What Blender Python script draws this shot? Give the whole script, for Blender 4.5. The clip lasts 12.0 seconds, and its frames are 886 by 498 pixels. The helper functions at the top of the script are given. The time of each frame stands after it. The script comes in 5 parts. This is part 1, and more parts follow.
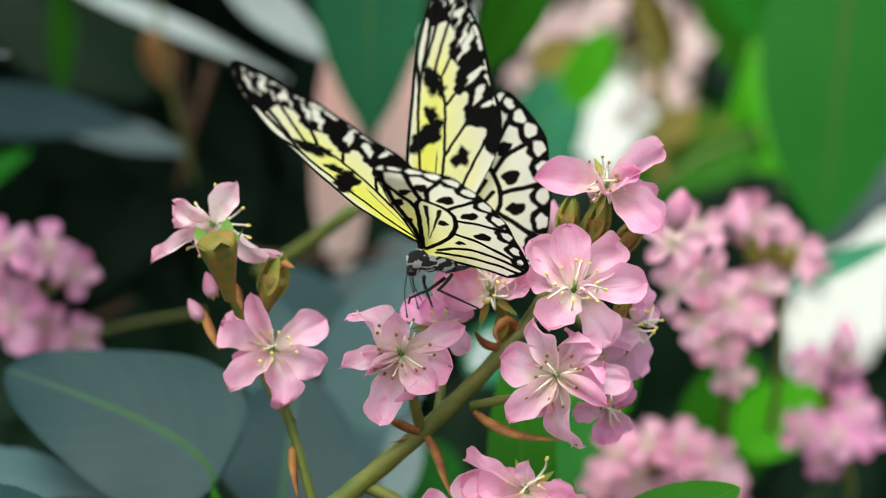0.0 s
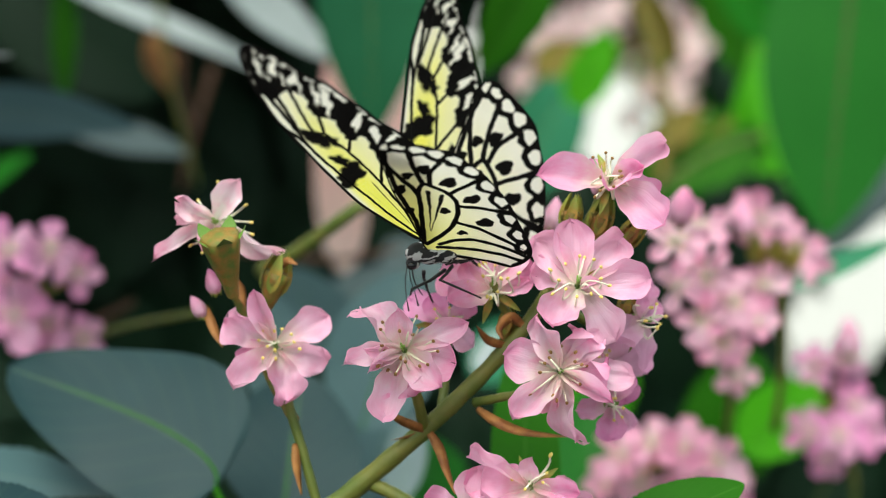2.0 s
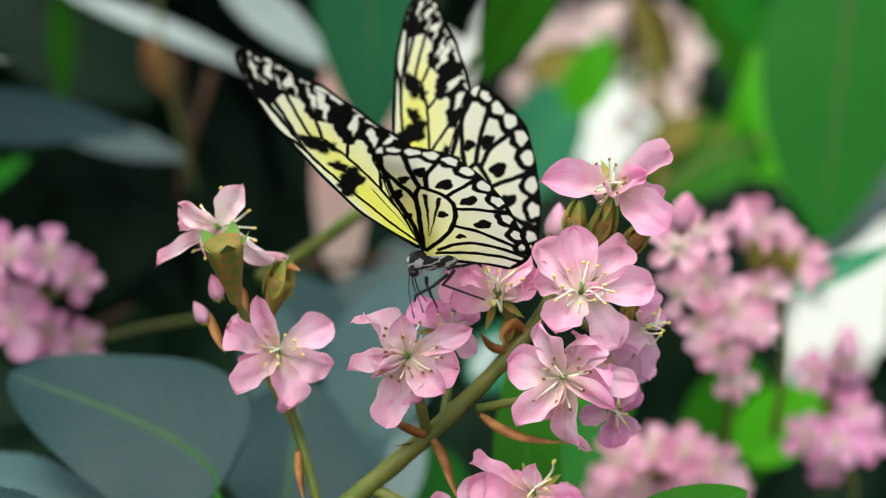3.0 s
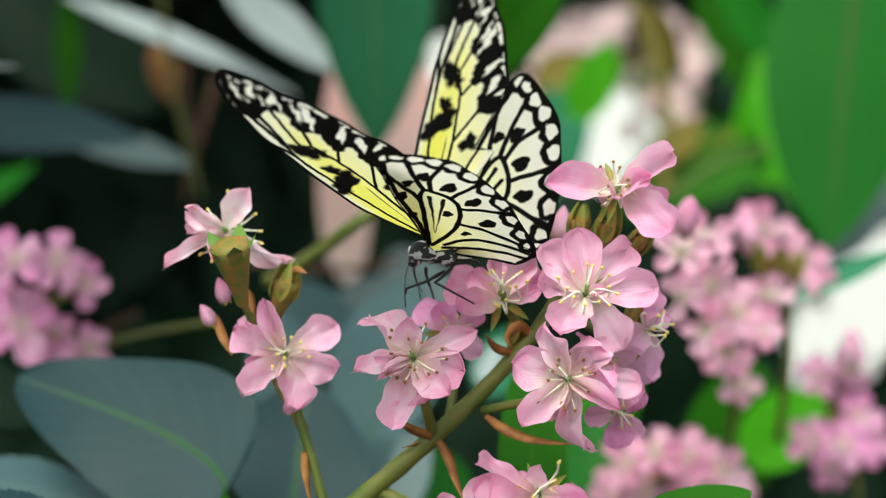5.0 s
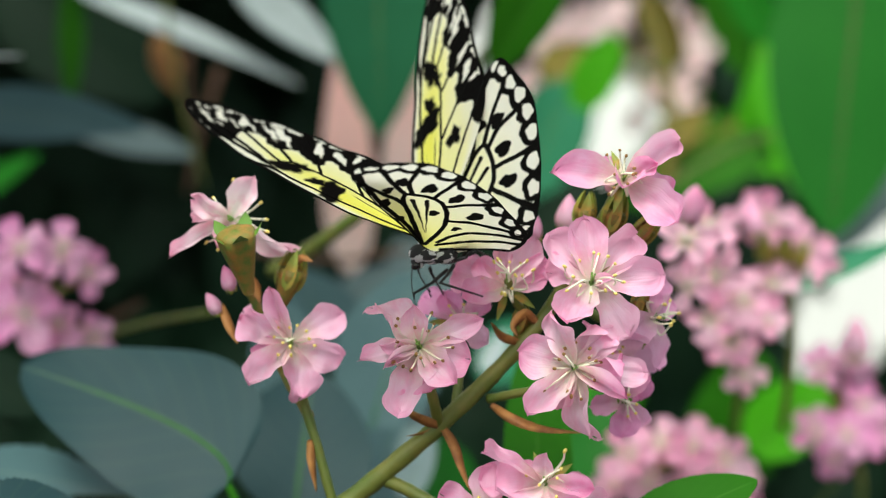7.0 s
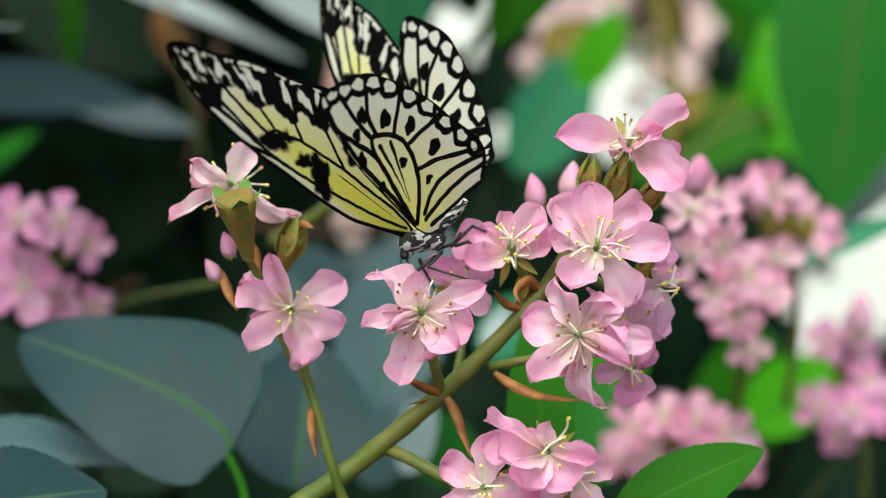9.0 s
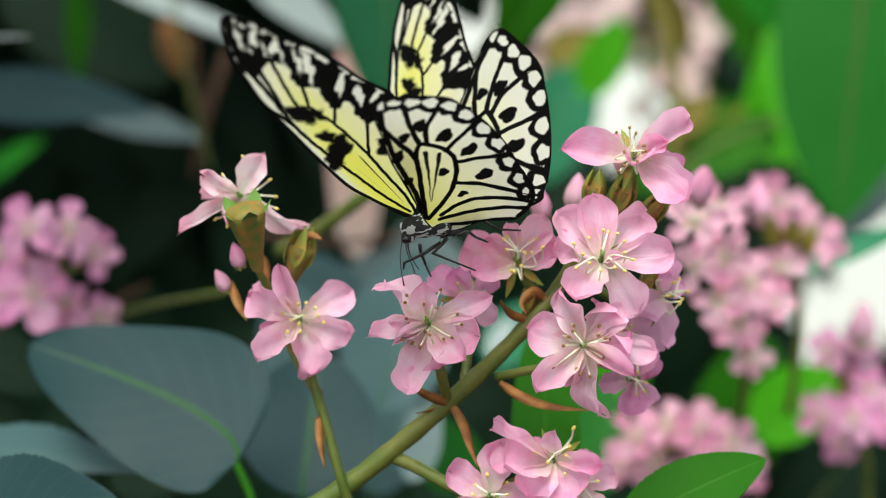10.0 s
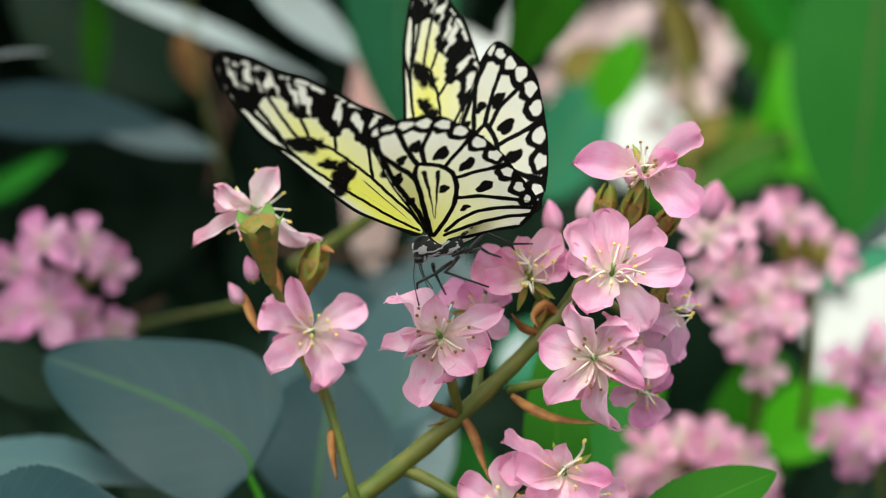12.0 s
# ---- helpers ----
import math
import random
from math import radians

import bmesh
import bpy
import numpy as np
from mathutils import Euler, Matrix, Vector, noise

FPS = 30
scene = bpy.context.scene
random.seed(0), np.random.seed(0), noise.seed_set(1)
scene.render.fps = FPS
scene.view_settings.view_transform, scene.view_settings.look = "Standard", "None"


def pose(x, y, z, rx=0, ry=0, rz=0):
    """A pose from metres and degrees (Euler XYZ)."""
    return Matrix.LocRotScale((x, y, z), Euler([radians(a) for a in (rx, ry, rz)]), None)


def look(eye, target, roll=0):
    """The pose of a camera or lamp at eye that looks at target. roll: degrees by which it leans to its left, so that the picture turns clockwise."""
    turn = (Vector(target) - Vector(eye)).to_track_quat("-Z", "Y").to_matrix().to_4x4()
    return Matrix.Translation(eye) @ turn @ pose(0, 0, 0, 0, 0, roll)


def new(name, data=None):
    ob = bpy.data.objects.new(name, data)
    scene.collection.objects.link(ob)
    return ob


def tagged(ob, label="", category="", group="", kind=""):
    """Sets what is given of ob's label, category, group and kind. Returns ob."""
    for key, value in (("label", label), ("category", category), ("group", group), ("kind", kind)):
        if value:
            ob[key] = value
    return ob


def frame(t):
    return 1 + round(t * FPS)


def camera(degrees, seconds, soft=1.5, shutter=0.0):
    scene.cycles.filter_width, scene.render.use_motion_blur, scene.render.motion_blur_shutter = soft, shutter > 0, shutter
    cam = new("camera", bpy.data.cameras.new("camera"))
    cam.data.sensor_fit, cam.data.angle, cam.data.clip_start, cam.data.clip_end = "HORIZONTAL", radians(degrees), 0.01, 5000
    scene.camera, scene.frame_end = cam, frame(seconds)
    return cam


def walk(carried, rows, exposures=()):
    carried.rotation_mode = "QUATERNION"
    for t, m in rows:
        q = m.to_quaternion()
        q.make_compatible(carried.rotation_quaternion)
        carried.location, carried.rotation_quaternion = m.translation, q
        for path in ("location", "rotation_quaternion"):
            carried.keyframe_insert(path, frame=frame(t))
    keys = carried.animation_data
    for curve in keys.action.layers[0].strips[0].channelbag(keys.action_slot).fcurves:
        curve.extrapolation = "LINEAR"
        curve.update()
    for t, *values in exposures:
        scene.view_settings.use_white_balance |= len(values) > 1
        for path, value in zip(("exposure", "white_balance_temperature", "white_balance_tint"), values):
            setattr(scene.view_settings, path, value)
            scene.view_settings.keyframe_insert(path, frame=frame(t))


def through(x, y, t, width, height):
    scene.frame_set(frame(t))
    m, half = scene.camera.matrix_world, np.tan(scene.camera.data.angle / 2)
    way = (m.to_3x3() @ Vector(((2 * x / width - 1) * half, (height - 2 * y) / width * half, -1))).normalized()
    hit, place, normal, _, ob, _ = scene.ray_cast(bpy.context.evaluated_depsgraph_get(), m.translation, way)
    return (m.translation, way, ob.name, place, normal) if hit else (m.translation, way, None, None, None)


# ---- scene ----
# The camera: a long lens close to the flowers, with a shallow depth of field.
cam = camera(30, 12.0, soft=1.1, shutter=0.0)
cam.data.dof.use_dof = True
cam.data.dof.focus_distance = 0.356
cam.data.dof.aperture_fstop = 9.2
walk(cam, [
    (0, pose(0.00000, -0.37459, 0.86605, 80.00, -0.00, 0.00)),
    (0.5, pose(0.00030, -0.37665, 0.86608, 79.98, -0.01, 0.04)),
    (1, pose(0.00099, -0.37549, 0.86512, 80.03, 0.13, 0.13)),
    (1.5, pose(-0.00027, -0.37410, 0.86405, 80.12, 0.02, 0.01)),
    (2, pose(-0.00019, -0.37421, 0.86409, 80.16, 0.12, 0.06)),
    (2.5, pose(0.00003, -0.37359, 0.86364, 80.29, 0.26, 0.11)),
    (3, pose(-0.00208, -0.37408, 0.86429, 80.34, 0.01, -0.10)),
    (3.2, pose(-0.00208, -0.37408, 0.86429, 80.42, 0.01, -0.06)),
    (4.8, pose(-0.00223, -0.37665, 0.86350, 80.65, 0.13, -0.04)),
    (5, pose(-0.00223, -0.37665, 0.86350, 80.61, 0.14, 0.04)),
    (5.5, pose(-0.00226, -0.37732, 0.86323, 80.63, 0.15, 0.18)),
    (6, pose(-0.00221, -0.37877, 0.86291, 80.68, 0.13, 0.28)),
    (6.5, pose(-0.00256, -0.37862, 0.86338, 80.51, 0.15, 0.24)),
    (7, pose(-0.00315, -0.37637, 0.86293, 80.29, 0.13, 0.11)),
    (7.2, pose(-0.00315, -0.37637, 0.86293, 80.19, 0.13, 0.09)),
    (8.8, pose(-0.00337, -0.37242, 0.85840, 79.58, 0.01, 0.10)),
    (9, pose(-0.00337, -0.37242, 0.85840, 79.69, 0.02, 0.18)),
    (9.5, pose(-0.00372, -0.37362, 0.85903, 79.78, -0.04, 0.26)),
    (10, pose(-0.00426, -0.37683, 0.86030, 79.91, -0.04, 0.29)),
    (10.5, pose(-0.00449, -0.38056, 0.86070, 80.17, -0.02, 0.36)),
    (11, pose(-0.00457, -0.38126, 0.86052, 80.39, 0.02, 0.48)),
    (11.5, pose(-0.00425, -0.37896, 0.86087, 80.34, -0.01, 0.66)),
    (12, pose(-0.00338, -0.37918, 0.86001, 80.48, -0.08, 0.85)),
], exposures=[(0, 0.13, 6700, -3), (12, 0.13, 6700, -3)])

# ---- light: a bright overcast sky over the planting, sun veiled ----
SUN_ELEVATION, SUN_TURN = radians(63), radians(200)
world = bpy.data.worlds.new("overcast_sky")
scene.world = world
world.use_nodes = True
wn = world.node_tree.nodes
sky = wn.new("ShaderNodeTexSky")
sky.sky_type = 'NISHITA'
sky.sun_disc = False
sky.sun_elevation, sky.sun_rotation = SUN_ELEVATION, SUN_TURN
sky.air_density, sky.dust_density = 1.0, 4.0
veil = wn.new("ShaderNodeHueSaturation")
veil.inputs["Saturation"].default_value = 0.35
world.node_tree.links.new(sky.outputs["Color"], veil.inputs["Color"])
world.node_tree.links.new(veil.outputs["Color"], wn["Background"].inputs["Color"])
wn["Background"].inputs["Strength"].default_value = 0.22
sun = new("sun", bpy.data.lights.new("sun", 'SUN'))
sun.data.energy, sun.data.angle, sun.data.color = 2.9, radians(40), (1.0, 0.98, 0.94)
sun.matrix_basis = look((-0.35, -0.95, 2.79), (0, 0, 0.8))

# ---- helpers ----
MM = 0.001
TILT = radians(10)
RIGHT, UP, TOWARD = Vector((1, 0, 0)), Vector((0, math.sin(TILT), math.cos(TILT))), Vector((0, -math.cos(TILT), math.sin(TILT)))
PLACE = {}


def aim(r, u, b):
    """A direction: to the right, upwards, and towards the path."""
    return (RIGHT * r + UP * u + TOWARD * b).normalized()


def basis(origin, normal, right=RIGHT):
    z = Vector(normal).normalized()
    x = (Vector(right) - z * z.dot(right)).normalized()
    y = z.cross(x)
    m = Matrix((x, y, z)).transposed().to_4x4()
    m.translation = origin
    return m


def along(base, tip, facing):
    """x from base to tip, z as near as can be to facing."""
    x = (Vector(tip) - Vector(base)).normalized()
    z = Vector(facing)
    z = (z - x * z.dot(x)).normalized()
    m = Matrix((x, z.cross(x), z)).transposed().to_4x4()
    m.translation = base
    return m


def thing(name, mesh, material, m, label, category, group="", kind=""):
    ob = new(name, mesh)
    ob.matrix_basis = m
    PLACE[ob] = m.copy()
    if mesh is not None and material is not None and not mesh.materials:
        mesh.materials.append(material)
    return tagged(ob, label, category, group, kind)


def part(name, mesh, material, parent, m=None, label=""):
    """One mesh under a thing or a part; m is its pose in the world."""
    ob = new(name, mesh)
    m = PLACE[parent] if m is None else m
    ob.parent = parent
    ob.matrix_basis = PLACE[parent].inverted() @ m
    PLACE[ob] = m.copy()
    if material is not None and not mesh.materials:
        mesh.materials.append(material)
    return tagged(ob, label)


class Geo:
    """Collects vertices and faces of one mesh."""

    def __init__(self):
        self.v, self.f, self.c = [], [], []

    def add(self, verts, faces, col=None):
        n = len(self.v)
        self.v += [tuple(p) for p in verts]
        self.f += [tuple(i + n for i in q) for q in faces]
        self.c += [col or (0, 0, 0, 1)] * len(verts)
        return self

    def tube(self, pts, radii, sides=8, col=None):
        pts = [Vector(p) for p in pts]
        verts, faces = [], []
        side = Vector((0.31, 0.17, 0.93))
        for i, p in enumerate(pts):
            d = (pts[min(i + 1, len(pts) - 1)] - pts[max(i - 1, 0)]).normalized()
            x = (side - d * d.dot(side)).normalized()
            side = x
            y = d.cross(x)
            for k in range(sides):
                a = 2 * math.pi * k / sides
                verts.append(p + (x * math.cos(a) + y * math.sin(a)) * radii[i])
        for i in range(len(pts) - 1):
            for k in range(sides):
                a, b = i * sides + k, i * sides + (k + 1) % sides
                faces.append((a, b, b + sides, a + sides))
        faces.append(tuple(range(sides))[::-1])
        faces.append(tuple(range((len(pts) - 1) * sides, len(pts) * sides)))
        return self.add(verts, faces, col)

    def ball(self, centre, r, m=None, nu=10, nv=7, col=None):
        """An ellipsoid with radii r, turned by m."""
        verts, faces = [], []
        for i in range(nv + 1):
            th = math.pi * i / nv
            for k in range(nu):
                a = 2 * math.pi * k / nu
                p = Vector((r[0] * math.sin(th) * math.cos(a), r[1] * math.sin(th) * math.sin(a), r[2] * math.cos(th)))
                verts.append(Vector(centre) + ((m @ p) if m else p))
        for i in range(nv):
            for k in range(nu):
                a, b = i * nu + k, i * nu + (k + 1) % nu
                faces.append((a, a + nu, b + nu, b))
        return self.add(verts, faces, col)

    def mesh(self, name):
        me = bpy.data.meshes.new(name)
        me.from_pydata(self.v, [], self.f)
        at = me.color_attributes.new("lv", 'FLOAT_COLOR', 'POINT')
        at.data.foreach_set("color", np.array(self.c, dtype=np.float32).ravel())
        me.shade_smooth()
        return me


def smooth_line(pts, n=24):
    """A Catmull-Rom curve through the points."""
    pts = [Vector(p) for p in pts]
    full = [pts[0] * 2 - pts[1]] + pts + [pts[-1] * 2 - pts[-2]]
    out = []
    for i in range(n + 1):
        s = i / n * (len(pts) - 1)
        k = min(int(s), len(pts) - 2)
        t = s - k
        a, b, c, d = full[k:k + 4]
        out.append(0.5 * (2 * b + (c - a) * t + (2 * a - 5 * b + 4 * c - d) * t * t + (3 * b - a - 3 * c + d) * t ** 3))
    return out


def taper(r0, r1, n=24):
    return [r0 + (r1 - r0) * i / n for i in range(n + 1)]


def sheet(name, grid, col):
    """A mesh from a grid of points (nu, nv, 3) with colours (nu, nv, 4)."""
    nu, nv = grid.shape[:2]
    idx = np.arange(nu * nv).reshape(nu, nv)
    faces = np.stack([idx[:-1, :-1], idx[1:, :-1], idx[1:, 1:], idx[:-1, 1:]], -1).reshape(-1, 4)
    me = bpy.data.meshes.new(name)
    me.from_pydata(grid.reshape(-1, 3).tolist(), [], faces.tolist())
    at = me.color_attributes.new("lv", 'FLOAT_COLOR', 'POINT')
    at.data.foreach_set("color", col.reshape(-1).astype(np.float32))
    me.shade_smooth()
    return me


# ---- materials ----
def material(name):
    m = bpy.data.materials.new(name)
    m.use_nodes = True
    return m, m.node_tree, m.node_tree.nodes["Principled BSDF"]


def node(tree, kind, **inputs):
    n = tree.nodes.new(kind)
    for k, v in inputs.items():
        n.inputs[k.replace("_", " ")].default_value = v
    return n


def ramp(tree, fac, stops):
    n = tree.nodes.new("ShaderNodeValToRGB")
    els = n.color_ramp.elements
    while len(els) < len(stops):
        els.new(0.5)
    for e, (pos, c) in zip(els, stops):
        e.position, e.color = pos, (*c, 1)
    tree.links.new(fac, n.inputs["Fac"])
    return n.outputs["Color"]


def mix(tree, fac, a, b, blend='MIX'):
    n = tree.nodes.new("ShaderNodeMix")
    n.data_type, n.blend_type = 'RGBA', blend
    for socket, v in ((n.inputs[0], fac), (n.inputs[6], a), (n.inputs[7], b)):
        if isinstance(v, bpy.types.NodeSocket):
            tree.links.new(v, socket)
        elif isinstance(v, (int, float)):
            socket.default_value = v
        else:
            socket.default_value = (*v, 1)
    return n.outputs[2]


def grain(tree, scale, detail=4.0, space="Object", stretch=(1, 1, 1), offset=None):
    tc = tree.nodes.new("ShaderNodeTexCoord")
    mp = tree.nodes.new("ShaderNodeMapping")
    mp.inputs["Scale"].default_value = stretch
    tree.links.new(tc.outputs[space], mp.inputs["Vector"])
    n = node(tree, "ShaderNodeTexNoise", Scale=scale, Detail=detail)
    tree.links.new(mp.outputs["Vector"], n.inputs["Vector"])
    return n.outputs["Fac"]


def relief(tree, bsdf, height, strength, distance):
    b = node(tree, "ShaderNodeBump", Strength=strength, Distance=distance)
    tree.links.new(height, b.inputs["Height"])
    tree.links.new(b.outputs["Normal"], bsdf.inputs["Normal"])


def see_through(tree, bsdf, colour, share):
    """Mixes in light that shines through a thin blade or petal."""
    t = tree.nodes.new("ShaderNodeBsdfTranslucent")
    tree.links.new(colour, t.inputs["Color"])
    mx = tree.nodes.new("ShaderNodeMixShader")
    if isinstance(share, float):
        mx.inputs[0].default_value = share
    else:
        tree.links.new(share, mx.inputs[0])
    out = tree.nodes["Material Output"]
    tree.links.new(bsdf.outputs[0], mx.inputs[1])
    tree.links.new(t.outputs[0], mx.inputs[2])
    tree.links.new(mx.outputs[0], out.inputs["Surface"])


def channels(tree):
    at = tree.nodes.new("ShaderNodeAttribute")
    at.attribute_name = "lv"
    sep = tree.nodes.new("ShaderNodeSeparateColor")
    tree.links.new(at.outputs["Color"], sep.inputs[0])
    return sep.outputs


def calc(tree, op, a, b=0.0, c=0.0):
    n = tree.nodes.new("ShaderNodeMath")
    n.operation = op
    for s, v in zip(n.inputs, (a, b, c)):
        if isinstance(v, bpy.types.NodeSocket):
            tree.links.new(v, s)
        else:
            s.default_value = v
    return n.outputs[0]


def petal_material(name, base, mid, edge, pale=0.20):
    m, tree, bsdf = material(name)
    ch = channels(tree)
    tone = ramp(tree, ch[0], [(0.0, base), (pale, tuple(0.5 * a + 0.5 * b for a, b in zip(base, mid))), (pale + 0.28, mid), (1.0, edge)])
    # fine veins run along the petal
    cb = tree.nodes.new("ShaderNodeCombineXYZ")
    tree.links.new(calc(tree, 'MULTIPLY', ch[0], 2.0), cb.inputs[0])
    tree.links.new(calc(tree, 'MULTIPLY', ch[1], 26.0), cb.inputs[1])
    info = tree.nodes.new("ShaderNodeObjectInfo")
    tree.links.new(calc(tree, 'MULTIPLY', info.outputs["Random"], 20.0), cb.inputs[2])
    nz = node(tree, "ShaderNodeTexNoise", Scale=1.0, Detail=2.0)
    tree.links.new(cb.outputs[0], nz.inputs["Vector"])
    col = mix(tree, calc(tree, 'MULTIPLY', nz.outputs["Fac"], 0.5), tone, tuple(min(1, c * 1.18 + 0.04) for c in mid))
    blot = grain(tree, 3.4, 4.0)
    col = mix(tree, calc(tree, 'MULTIPLY', calc(tree, 'SUBTRACT', blot, 0.46), 2.0), col, tuple(c * f for c, f in zip(edge, (0.98, 0.78, 0.9))))
    hs = tree.nodes.new("ShaderNodeHueSaturation")
    hs.inputs["Saturation"].default_value = 1.0
    tree.links.new(calc(tree, 'MULTIPLY_ADD', info.outputs["Random"], 0.35, 0.8), hs.inputs["Saturation"])
    tree.links.new(col, hs.inputs["Color"])
    col = hs.outputs["Color"]
    tree.links.new(col, bsdf.inputs["Base Color"])
    bsdf.inputs["Roughness"].default_value = 0.55
    bsdf.inputs["Specular IOR Level"].default_value = 0.25
    relief(tree, bsdf, nz.outputs["Fac"], 0.8, 0.0003)
    see_through(tree, bsdf, col, 0.45)
    return m


def leaf_material(name, dark, light, rib, rough=0.38, through=0.12, ribs=9.0, gloss=0.10):
    m, tree, bsdf = material(name)
    ch = channels(tree)
    g = grain(tree, 18.0, 5.0)
    col = mix(tree, g, dark, light)
    info = tree.nodes.new("ShaderNodeObjectInfo")
    col = mix(tree, calc(tree, 'MULTIPLY', info.outputs["Random"], 0.35), col, dark)
    # side ribs sweep from the middle towards the tip
    off = calc(tree, 'ABSOLUTE', calc(tree, 'SUBTRACT', ch[1], 0.5))
    ph = calc(tree, 'SUBTRACT', calc(tree, 'MULTIPLY', ch[0], ribs), calc(tree, 'MULTIPLY', off, ribs * 0.7))
    saw = calc(tree, 'PINGPONG', ph, 0.5)
    line = calc(tree, 'SUBTRACT', 1.0, calc(tree, 'SMOOTH_MIN', calc(tree, 'MULTIPLY', saw, 9.0), 1.0, 0.2))
    col = mix(tree, calc(tree, 'MULTIPLY', line, 0.05), col, rib)
    mid = calc(tree, 'SUBTRACT', 1.0, calc(tree, 'SMOOTH_MIN', calc(tree, 'MULTIPLY', off, 34.0), 1.0, 0.2))
    col = mix(tree, calc(tree, 'MULTIPLY', mid, 0.45), col, rib)
    spots = grain(tree, 90.0, 3.0)
    col = mix(tree, calc(tree, 'MULTIPLY', spots, 0.25), col, tuple(c * 0.6 for c in dark))
    tree.links.new(col, bsdf.inputs["Base Color"])
    tree.links.new(calc(tree, 'MULTIPLY_ADD', g, 0.2, rough - 0.1), bsdf.inputs["Roughness"])
    bsdf.inputs["Specular IOR Level"].default_value = gloss
    relief(tree, bsdf, calc(tree, 'ADD', line, calc(tree, 'MULTIPLY', spots, 0.4)), 0.05, 0.0004)
    see_through(tree, bsdf, col, through)
    return m


def plain_material(name, a, b, scale, rough, bump=0.2, stretch=(1, 1, 1), crisp=1.0):
    m, tree, bsdf = material(name)
    g = grain(tree, scale, 5.0, stretch=stretch)
    h = grain(tree, scale * 7, 3.0, stretch=stretch)
    span = tree.nodes.new("ShaderNodeMapRange")
    span.inputs["From Min"].default_value, span.inputs["From Max"].default_value = 0.5 - 0.5 / crisp, 0.5 + 0.5 / crisp
    tree.links.new(g, span.inputs["Value"])
    col = mix(tree, span.outputs[0], a, b)
    col = mix(tree, calc(tree, 'MULTIPLY', h, 0.3), col, tuple(c * 0.6 for c in a))
    tree.links.new(col, bsdf.inputs["Base Color"])
    bsdf.inputs["Roughness"].default_value = rough
    relief(tree, bsdf, h, bump, 0.0004)
    return m


PINK = petal_material("pink_petal", (0.82, 0.86, 0.58), (0.88, 0.53, 0.72), (0.87, 0.36, 0.59), 0.26)
PALE_PINK = petal_material("pale_petal", (0.82, 0.86, 0.60), (0.89, 0.61, 0.76), (0.87, 0.36, 0.59), 0.32)
WHITE_PINK = petal_material("white_petal", (0.88, 0.86, 0.74), (0.88, 0.68, 0.76), (0.86, 0.42, 0.58), 0.36)
MAUVE = petal_material("mauve_petal", (0.80, 0.70, 0.62), (0.76, 0.40, 0.62), (0.73, 0.31, 0.56))
FAR_PINK = petal_material("soft_pink_petal", (0.84, 0.78, 0.66), (0.82, 0.49, 0.64), (0.79, 0.37, 0.55))
BLUSH = petal_material("blush_petal", (0.90, 0.86, 0.80), (0.90, 0.72, 0.73), (0.89, 0.60, 0.63))
SALMON = petal_material("salmon_bract", (0.90, 0.76, 0.68), (0.90, 0.56, 0.52), (0.89, 0.47, 0.45))
GLAUCOUS = leaf_material("blue_green_leaf", (0.009, 0.028, 0.034), (0.028, 0.066, 0.073), (0.11, 0.19, 0.08), 0.5, 0.04, 8.0, 0.14)
# near-black green: the deep shade on this foliage is put into the colour
SHADE_DARK_LEAF = leaf_material("shade_dark_leaf", (0.003, 0.012, 0.006), (0.006, 0.021, 0.009), (0.012, 0.03, 0.010), 0.6, 0.05)
DEEP_LEAF = leaf_material("deep_green_leaf", (0.014, 0.115, 0.014), (0.026, 0.165, 0.020), (0.05, 0.16, 0.03), 0.5, 0.18)
TEAL_LEAF = leaf_material("teal_leaf", (0.035, 0.20, 0.105), (0.055, 0.26, 0.14), (0.12, 0.30, 0.15), 0.5, 0.2)
HANG_LEAF = leaf_material("hanging_green_leaf", (0.018, 0.115, 0.048), (0.032, 0.175, 0.082), (0.06, 0.19, 0.06), 0.5, 0.2)
BRIGHT_LEAF = leaf_material("bright_green_leaf", (0.07, 0.42, 0.01), (0.13, 0.56, 0.02), (0.20, 0.52, 0.07), 0.5, 0.6)
GREEN_LEAF = leaf_material("mid_green_leaf", (0.016, 0.095, 0.004), (0.034, 0.15, 0.010), (0.07, 0.19, 0.03), 0.55, 0.2, 9.0, 0.05)
GRASS_LEAF = leaf_material("grass_green_leaf", (0.016, 0.17, 0.012), (0.03, 0.24, 0.02), (0.12, 0.16, 0.04), 0.5, 0.3)
# pale greys: skylight falling on these leaves is put into the colour
PALE_LEAF = leaf_material("skylit_pale_leaf", (0.38, 0.45, 0.46), (0.58, 0.64, 0.64), (0.28, 0.34, 0.3), 0.5, 0.15)
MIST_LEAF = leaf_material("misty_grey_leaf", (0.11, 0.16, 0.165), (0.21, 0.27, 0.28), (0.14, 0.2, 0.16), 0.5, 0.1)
OLIVE_LEAF = leaf_material("olive_brown_leaf", (0.13, 0.105, 0.02), (0.24, 0.19, 0.05), (0.2, 0.16, 0.06), 0.55, 0.2)
GREY_LEAF = leaf_material("grey_green_leaf", (0.048, 0.095, 0.105), (0.085, 0.15, 0.16), (0.14, 0.2, 0.16), 0.5, 0.08)
STEM = plain_material("green_stem", (0.070, 0.115, 0.012), (0.165, 0.165, 0.032), 120.0, 0.5, 0.4, crisp=3.0)
TWIG = plain_material("brown_twig", (0.07, 0.035, 0.02), (0.13, 0.06, 0.03), 60.0, 0.7, 0.4)
BRACT = plain_material("brown_bract", (0.20, 0.07, 0.015), (0.44, 0.20, 0.05), 260.0, 0.6, 0.5, crisp=3.0)
